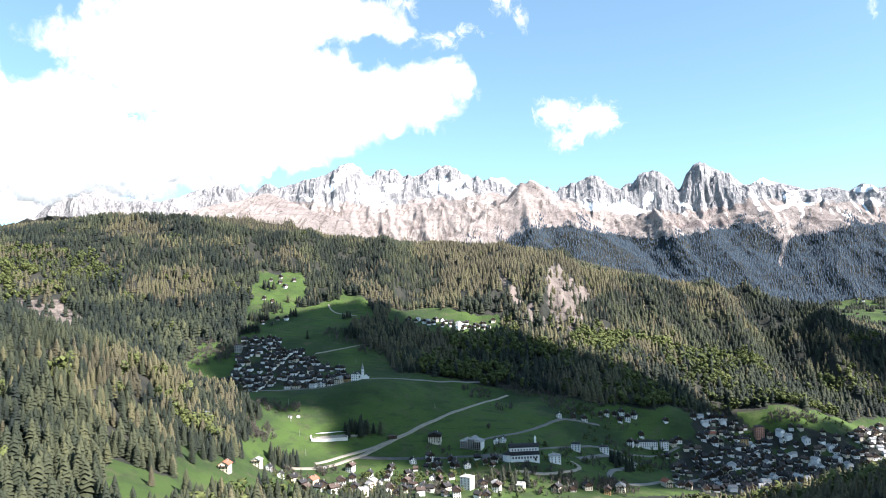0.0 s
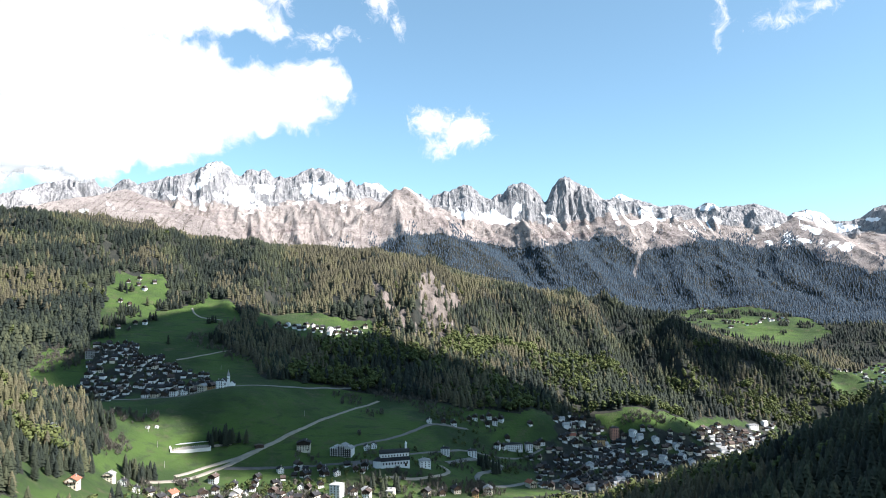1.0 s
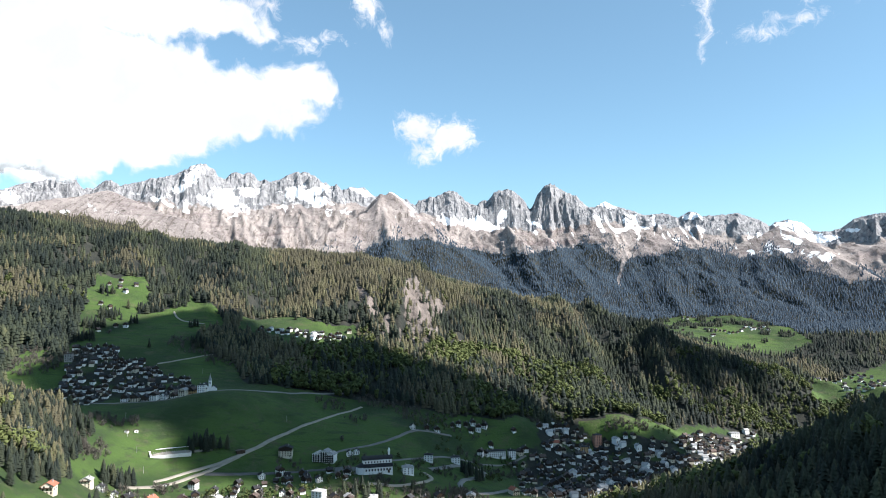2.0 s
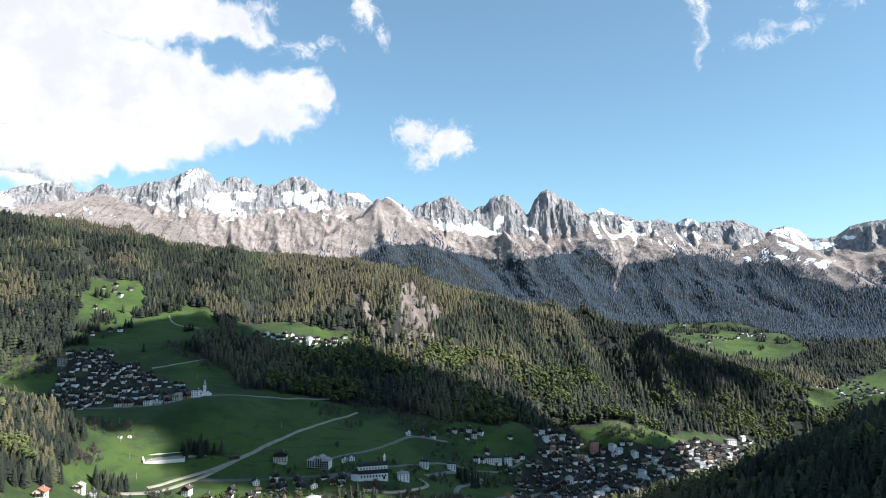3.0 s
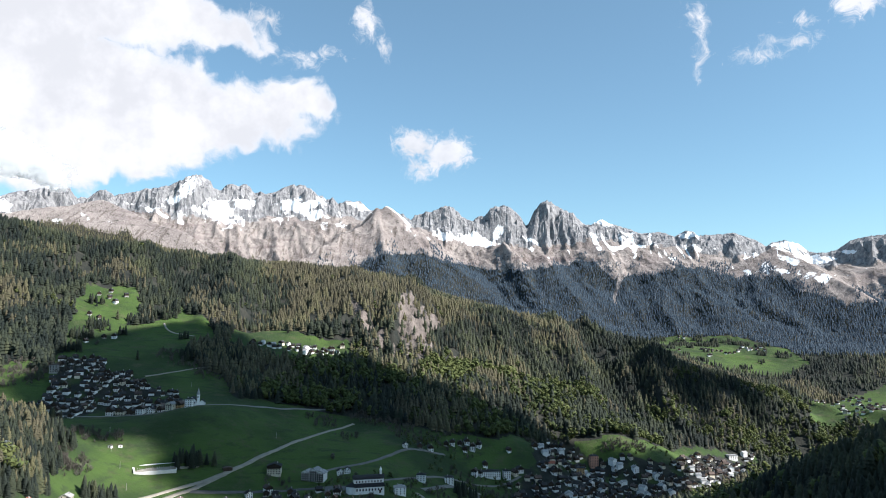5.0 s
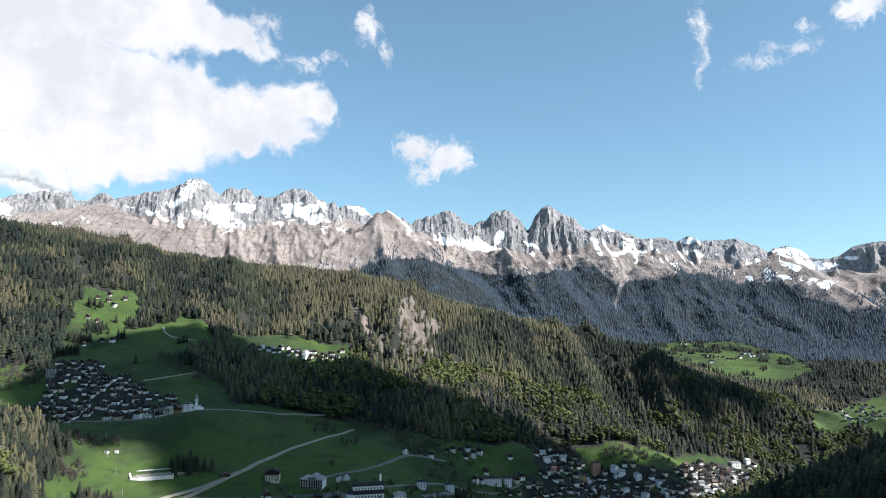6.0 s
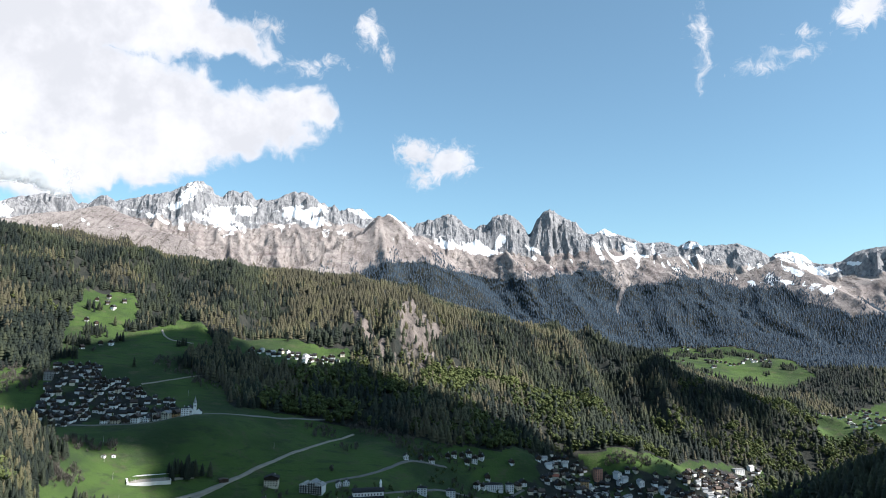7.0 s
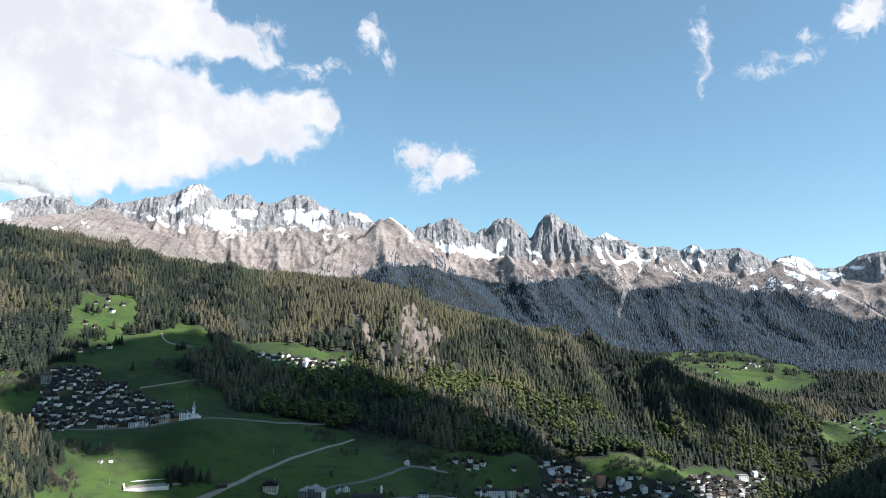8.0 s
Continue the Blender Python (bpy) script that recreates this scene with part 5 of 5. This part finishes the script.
place_houses([(-411, 807, 6), (-405, 826, 4), (-384, 815, 4), (-372, 822, 1), (-357, 843, 2), (-335, 829, 1), (-322, 858, 3), (-329, 914, 3), (-316, 884, 0), (-300, 905, 0),
              (-286, 872, 6), (-255, 850, 7), (-243, 880, 3), (-218, 866, 4), (-188, 865, 1), (-257, 969, 4), (-222, 958, 8), (-236, 985, 3), (-146, 890, 0), (-127, 881, 3),
              (-273, 797, 6), (-336, 780, 7), (-56, 916, 1), (-36, 922, 2), (-18, 935, 1), (7, 936, 7), (24, 950, 6), (-134, 842, 0), (-298, 842, 0), (-205, 905, 5), (-280, 940, 2),
              (-206, 985, 8), (-196, 962, 8), (-178, 960, 4), (-212, 935, 2), (-100, 900, 5), (-235, 840, 1), (-310, 800, 3), (-350, 800, 0), (-170, 840, 3)], 0, 24)
place_houses([(-64, 1185, 4), (-41, 1212, 2), (-24, 1226, 0), (3, 1282, 2), (14, 1292, 0), (28, 1300, 2), (40, 1310, 0), (50, 1296, 3), (62, 1309, 0), (36, 1286, 8), (115, 1309, 5), (70, 1262, 8), (60, 1232, 0), (50, 1222, 3), (-150, 1052, 4), (-140, 1056, 4)], 6, 12)
place_houses([(-422, 1580, 2), (-405, 1586, 5), (-387, 1592, 0), (-366, 1622, 1), (-352, 1628, 4), (-345, 1606, 2), (-327, 1608, 0), (-310, 1606, 2), (-296, 1612, 8), (-284, 1618, 2), (-267, 1634, 8), (-255, 1636, 2), (-244, 1644, 4), (-262, 1658, 2), (-236, 1672, 1)], 10, 25)
settle([(-430, 1575), (-300, 1592), (-232, 1635), (-240, 1672), (-320, 1632), (-420, 1602)], 10.5, TOWN, [0, 0, 1, 2, 4, 5], 10, 25, 16, [(-422, 1580), (-405, 1586), (-387, 1592), (-366, 1622), (-352, 1628), (-345, 1606), (-327, 1608), (-310, 1606), (-296, 1612), (-284, 1618), (-267, 1634), (-255, 1636), (-244, 1644)])
place_houses([(-826, 1712, 2), (-808, 1733, 2), (-795, 1700, 2), (-775, 1687, 0), (-765, 1720, 2), (-791, 1600, 2), (-772, 1605, 2), (-710, 1502, 2), (-692, 1510, 0), (-724, 1455, 5), (-700, 1560, 2)], 0, 30)
place_houses([(1015, 2721, 0), (1030, 2738, 2), (1098, 2766, 0), (1115, 2770, 2), (1135, 2772, 2), (1155, 2786, 0), (1198, 2793, 4), (1212, 2800, 3), (1228, 2792, 2), (1254, 2772, 0), (1240, 2810, 2), (1196, 2841, 0), (1180, 2820, 2), (930, 2800, 2), (690, 2120, 2), (710, 2140, 2), (1029, 2831, 2), (1042, 2826, 0), (1055, 2822, 2), (1068, 2818, 2), (1082, 2811, 5), (1095, 2800, 2), (1016, 3056, 2), (1035, 3050, 0), (1207, 2828, 4), (1246, 2815, 2), (1262, 2826, 0)], 0, 40)
settle([(1090, 2160), (1180, 2260), (1330, 2260), (1350, 2120), (1280, 2080), (1180, 2110)], 15, TOWN, [0, 1, 2, 5], 0, 40, 55, [])
place_houses([(1054, 1894, 6), (1080, 1930, 4), (1110, 1960, 6), (1160, 2030, 4), (1190, 2060, 0), (1040, 1860, 4), (1130, 2000, 3)], 0, 40)
red = alpine_house(11, 12, 5.5, 2.2, CREAM, ROOF_RED, "cream house with red tiled roof by the wood", timber=False)
stand(red, -392, 697, 10)
copy_thing(red, pose(-352, 838, float(height(np.array([-352.0]), np.array([838.0]))[0]) - 0.2, 0, 0, -15))
copy_thing(red, pose(88, 1030, float(height(np.array([88.0]), np.array([1030.0]))[0]) - 0.2, 0, 0, 30))
copy_thing(red, pose(190, 1300, float(height(np.array([190.0]), np.array([1300.0]))[0]) - 0.2, 0, 0, 80))


# ---- single trees and shrubs ----
def tree_mesh(name, shape, mat, tall, wide, tint):
    v, f = shape
    mesh = bpy.data.meshes.new(name)
    fill(mesh, v * np.array([tall * wide, tall * wide, tall]), f, 3)
    mesh.attributes.new("tint", "FLOAT", "POINT").data.foreach_set("value", np.full(len(v), tint, np.float32))
    mesh.materials.append(mat)
    return mesh


def build_tree(name, shape, mat, tall, wide, tint, label, group):
    ob = thing(name, label, "tree", group)
    crown = new("crown", tree_mesh("crown", shape, mat, tall, wide, tint))
    crown.parent = ob
    bm = bmesh.new()
    cone(bm, 0, 0, -1, tall * 0.022, tall * 0.006, tall * 0.9 + 1, 6)
    if name != "spruce_tree":
        for i in range(5):
            a = i * 1.26 + 0.4
            m = Matrix.Translation((math.cos(a) * tall * 0.09, math.sin(a) * tall * 0.09, tall * (0.42 + 0.05 * i))) @ Matrix.Rotation(a, 4, "Z") @ Matrix.Rotation(radians(42), 4, "Y")
            bmesh.ops.create_cone(bm, cap_ends=True, segments=5, radius1=tall * 0.011, radius2=tall * 0.003, depth=tall * 0.26, matrix=m)
    part("trunk", bm, BARK, ob)
    return ob


BIG = [conifer_shape(11, 14, rng, 0.2, 0.045) for _ in range(3)]
LUSH = [leafy_shape(190, rng, 0.16, 0.38, 0.07) for _ in range(2)]
KINDS = [build_tree("spruce_tree", BIG[i], SPRUCE, 19 + 2.5 * i, 1.1, 0.25 + 0.2 * i, "dark green spruce standing at the edge of the meadow", "single spruces") for i in range(3)]
KINDS += [build_tree("larch_tree", BIG[0], LARCH, 20, 0.95, 0.35, "pale larch with thin spring needles", "single larches"),
          build_tree("broadleaf_tree", LUSH[0], LEAVES, 13, 1.1, 0.6, "rounded tree in fresh yellow-green leaf", "single broadleaved trees"),
          build_tree("bare_tree", LUSH[1], TWIGS, 11, 1.15, 0.5, "leafless greyish tree with fine twigs", "bare trees")]
TREES = [(-416, 861, 0), (-415, 871, 1), (-409, 866, 2), (-403, 886, 0), (-422, 868, 1), (-398, 878, 0), (-336, 1010, 1), (-328, 1014, 0), (-318, 1016, 2), (-350, 1003, 0), (-527, 1479, 1), (-593, 1397, 1),
         (-737, 1619, 2), (-697, 1447, 5), (-730, 1410, 1), (-695, 1285, 5), (-369, 1700, 0), (-168, 1097, 5), (-330, 548, 1), (-352, 560, 2), (-372, 540, 3), (-318, 600, 4), (-420, 640, 1), (-405, 655, 0),
         (-53, 945, 1), (-138, 912, 1), (62, 1126, 5), (-300, 893, 4), (-226, 925, 5), (-190, 920, 4), (-240, 900, 5)]
for i, tree in enumerate(KINDS):
    stand(tree, *((-560, 1040), (-566, 1052), (-552, 1032), (-548, 1046), (-575, 1060), (-540, 1028))[i])
for x, y, kind in TREES + SINGLE:
    z = float(height(np.array([float(x)]), np.array([float(y)]))[0]) - 0.2
    copy_thing(KINDS[kind], pose(x, y, z, 0, 0, rng.uniform(0, 360)) @ Matrix.Scale(rng.uniform(0.75, 1.1), 4))


def thicket(spots, shapes, mat, tall, name, label, tint=(0.2, 0.9)):
    """Loose groups of low trees: plan, radius and number."""
    xs, ys = [], []
    for x, y, r, n in spots:
        a, q = rng.uniform(0, 6.28, n), r * np.sqrt(rng.random(n))
        xs.append(x + q * np.cos(a))
        ys.append(y + q * np.sin(a))
    x, y = np.concatenate(xs), np.concatenate(ys)
    ok = ~near_road(x, y, 1.5)
    x, y = x[ok], y[ok]
    plant(name, shapes, x, y, rng.uniform(*tall, len(x)), rng.uniform(0.9, 1.3, len(x)), rng.uniform(*tint, len(x)), mat, label, "shrubs")


thicket([(-485, 897, 34, 60), (-465, 915, 25, 40), (-492, 998, 26, 40), (-462, 1014, 18, 26), (-610, 1010, 40, 60), (-690, 1290, 40, 60), (-730, 1230, 45, 70), (-560, 1005, 25, 40), (-38, 942, 18, 26),
         (-5, 960, 22, 36), (22, 978, 16, 24), (-124, 940, 20, 24), (-354, 895, 16, 20), (-91, 955, 14, 20), (330, 1460, 16, 30), (360, 1455, 16, 34), (391, 1462, 16, 30), (495, 1600, 14, 20), (177, 1400, 30, 40), (-89, 1312, 34, 60), (-150, 1320, 30, 50), (-124, 1300, 20, 20), (-520, 1440, 50, 80), (-460, 1420, 40, 70), (-440, 1370, 30, 40), (-560, 960, 50, 90), (-530, 900, 40, 70), (-640, 1080, 24, 30), (-470, 880, 24, 60), (-455, 895, 14, 30), (-616, 1028, 30, 60), (-556, 965, 34, 80), (-720, 1240, 40, 60), (-760, 1280, 40, 50), (-290, 830, 50, 60), (-220, 850, 46, 50), (-140, 900, 40, 44), (-380, 840, 26, 30), (-60, 930, 40, 50), (20, 960, 30, 40), (-130, 1020, 30, 24), (-20, 1050, 40, 40), (60, 1180, 50, 50), (20, 1300, 50, 60), (-60, 1260, 40, 50), (-210, 1260, 30, 40), (-160, 1200, 20, 16), (-230, 1010, 20, 14)],
        BARE, TWIGS, (5, 13), "bare_shrubs", "grey-brown leafless shrubs along meadow edges")
# dark spruces, tinted darker still to hold the grove's own shade
thicket([(-520, 880, 40, 80), (-505, 930, 34, 60), (-480, 870, 26, 40), (-590, 1020, 30, 40), (-470, 790, 26, 40), (-560, 930, 40, 60), (-530, 960, 26, 34), (30, 1085, 20, 26), (-110, 915, 20, 10), (-610, 1060, 22, 24), (-520, 850, 30, 50), (-500, 820, 26, 40), (-470, 860, 16, 20), (-470, 810, 34, 90), (-455, 765, 24, 50), (-480, 850, 30, 70), (-408, 862, 14, 16), (-398, 882, 9, 8), (-345, 1008, 10, 12), (-362, 1000, 8, 6), (-425, 745, 22, 40), (-428, 700, 22, 40), (-436, 790, 16, 24),
         (-655, 1690, 34, 44), (-700, 1640, 22, 22), (-752, 1560, 26, 30), (-715, 1395, 20, 18), (-600, 1745, 26, 30), (-565, 1560, 10, 5), (-470, 1500, 40, 70), (-420, 1470, 40, 70), (-505, 1450, 24, 24), (-745, 1480, 22, 26), (-690, 1545, 9, 5), (-805, 1660, 16, 12)],
        FINE, SPRUCE, (13, 23), "spruce_grove", "group of dark spruces on the meadow edge", (0.0, 0.4))
thicket([(60, 1110, 22, 20), (190, 1200, 60, 22), (300, 1330, 90, 26), (-560, 1200, 60, 18), (-280, 850, 70, 60), (-120, 880, 60, 46), (-200, 900, 40, 36), (-340, 820, 50, 40), (-250, 900, 50, 30), (150, 1150, 60, 26), (430, 1460, 60, 24), (-600, 1250, 60, 20), (-150, 985, 40, 26), (-60, 1040, 50, 30), (20, 1160, 60, 30), (-30, 1250, 50, 30), (90, 1220, 30, 14)],
        CROWNS, LEAVES, (5, 10), "garden_trees", "small garden trees in fresh green between houses", (0.0, 0.6))
thicket([(900, 2850, 30, 30), (960, 2930, 26, 26), (1010, 2960, 36, 40), (1040, 2800, 20, 16), (1230, 2740, 24, 22), (1100, 2900, 30, 30), (1280, 2850, 34, 40), (930, 2720, 18, 12), (1180, 2640, 14, 8), (1010, 3010, 30, 30), (1090, 3030, 26, 26), (930, 3060, 34, 40), (1180, 2930, 28, 30), (900, 2960, 20, 16), (860, 2860, 34, 44), (1060, 2930, 40, 60), (1130, 2960, 30, 44), (1220, 2900, 30, 40), (850, 2780, 26, 30), (960, 2640, 22, 24), (1090, 2560, 26, 24), (1290, 2700, 30, 36), (1000, 2870, 16, 14)],
        PLAIN, SPRUCE, (11, 18), "plateau_spruces", "clumps of dark spruces on the high pasture", (0.0, 0.5))


def build_plaza():
    """The paved square between the apartment house and the parish church."""
    ring = [(-178, 1008), (-150, 1012), (-128, 1003), (-118, 990), (-126, 972), (-146, 980), (-172, 992)]
    bm = bmesh.new()
    centre = (-146, 994)
    pts = [(x, y, float(height(np.array([float(x)]), np.array([float(y)]))[0]) + 0.75) for x, y in ring]
    mid = bm.verts.new((*centre, float(height(np.array([float(centre[0])]), np.array([float(centre[1])]))[0]) + 0.85))
    top = [bm.verts.new(p) for p in pts]
    low = [bm.verts.new((x * 1.0, y, z - 2.5)) for x, y, z in pts]
    for i in range(len(ring)):
        j = (i + 1) % len(ring)
        bm.faces.new((mid, top[i], top[j]))
        bm.faces.new((top[i], low[i], low[j], top[j]))
    bmesh.ops.recalc_face_normals(bm, faces=bm.faces[:])
    mesh = bpy.data.meshes.new("pavement")
    bm.to_mesh(mesh)
    bm.free()
    mesh.materials.append(ASPHALT)
    tagged(new("pavement", mesh), "worn asphalt square in front of the church", "pavement", kind="structure")


build_plaza()
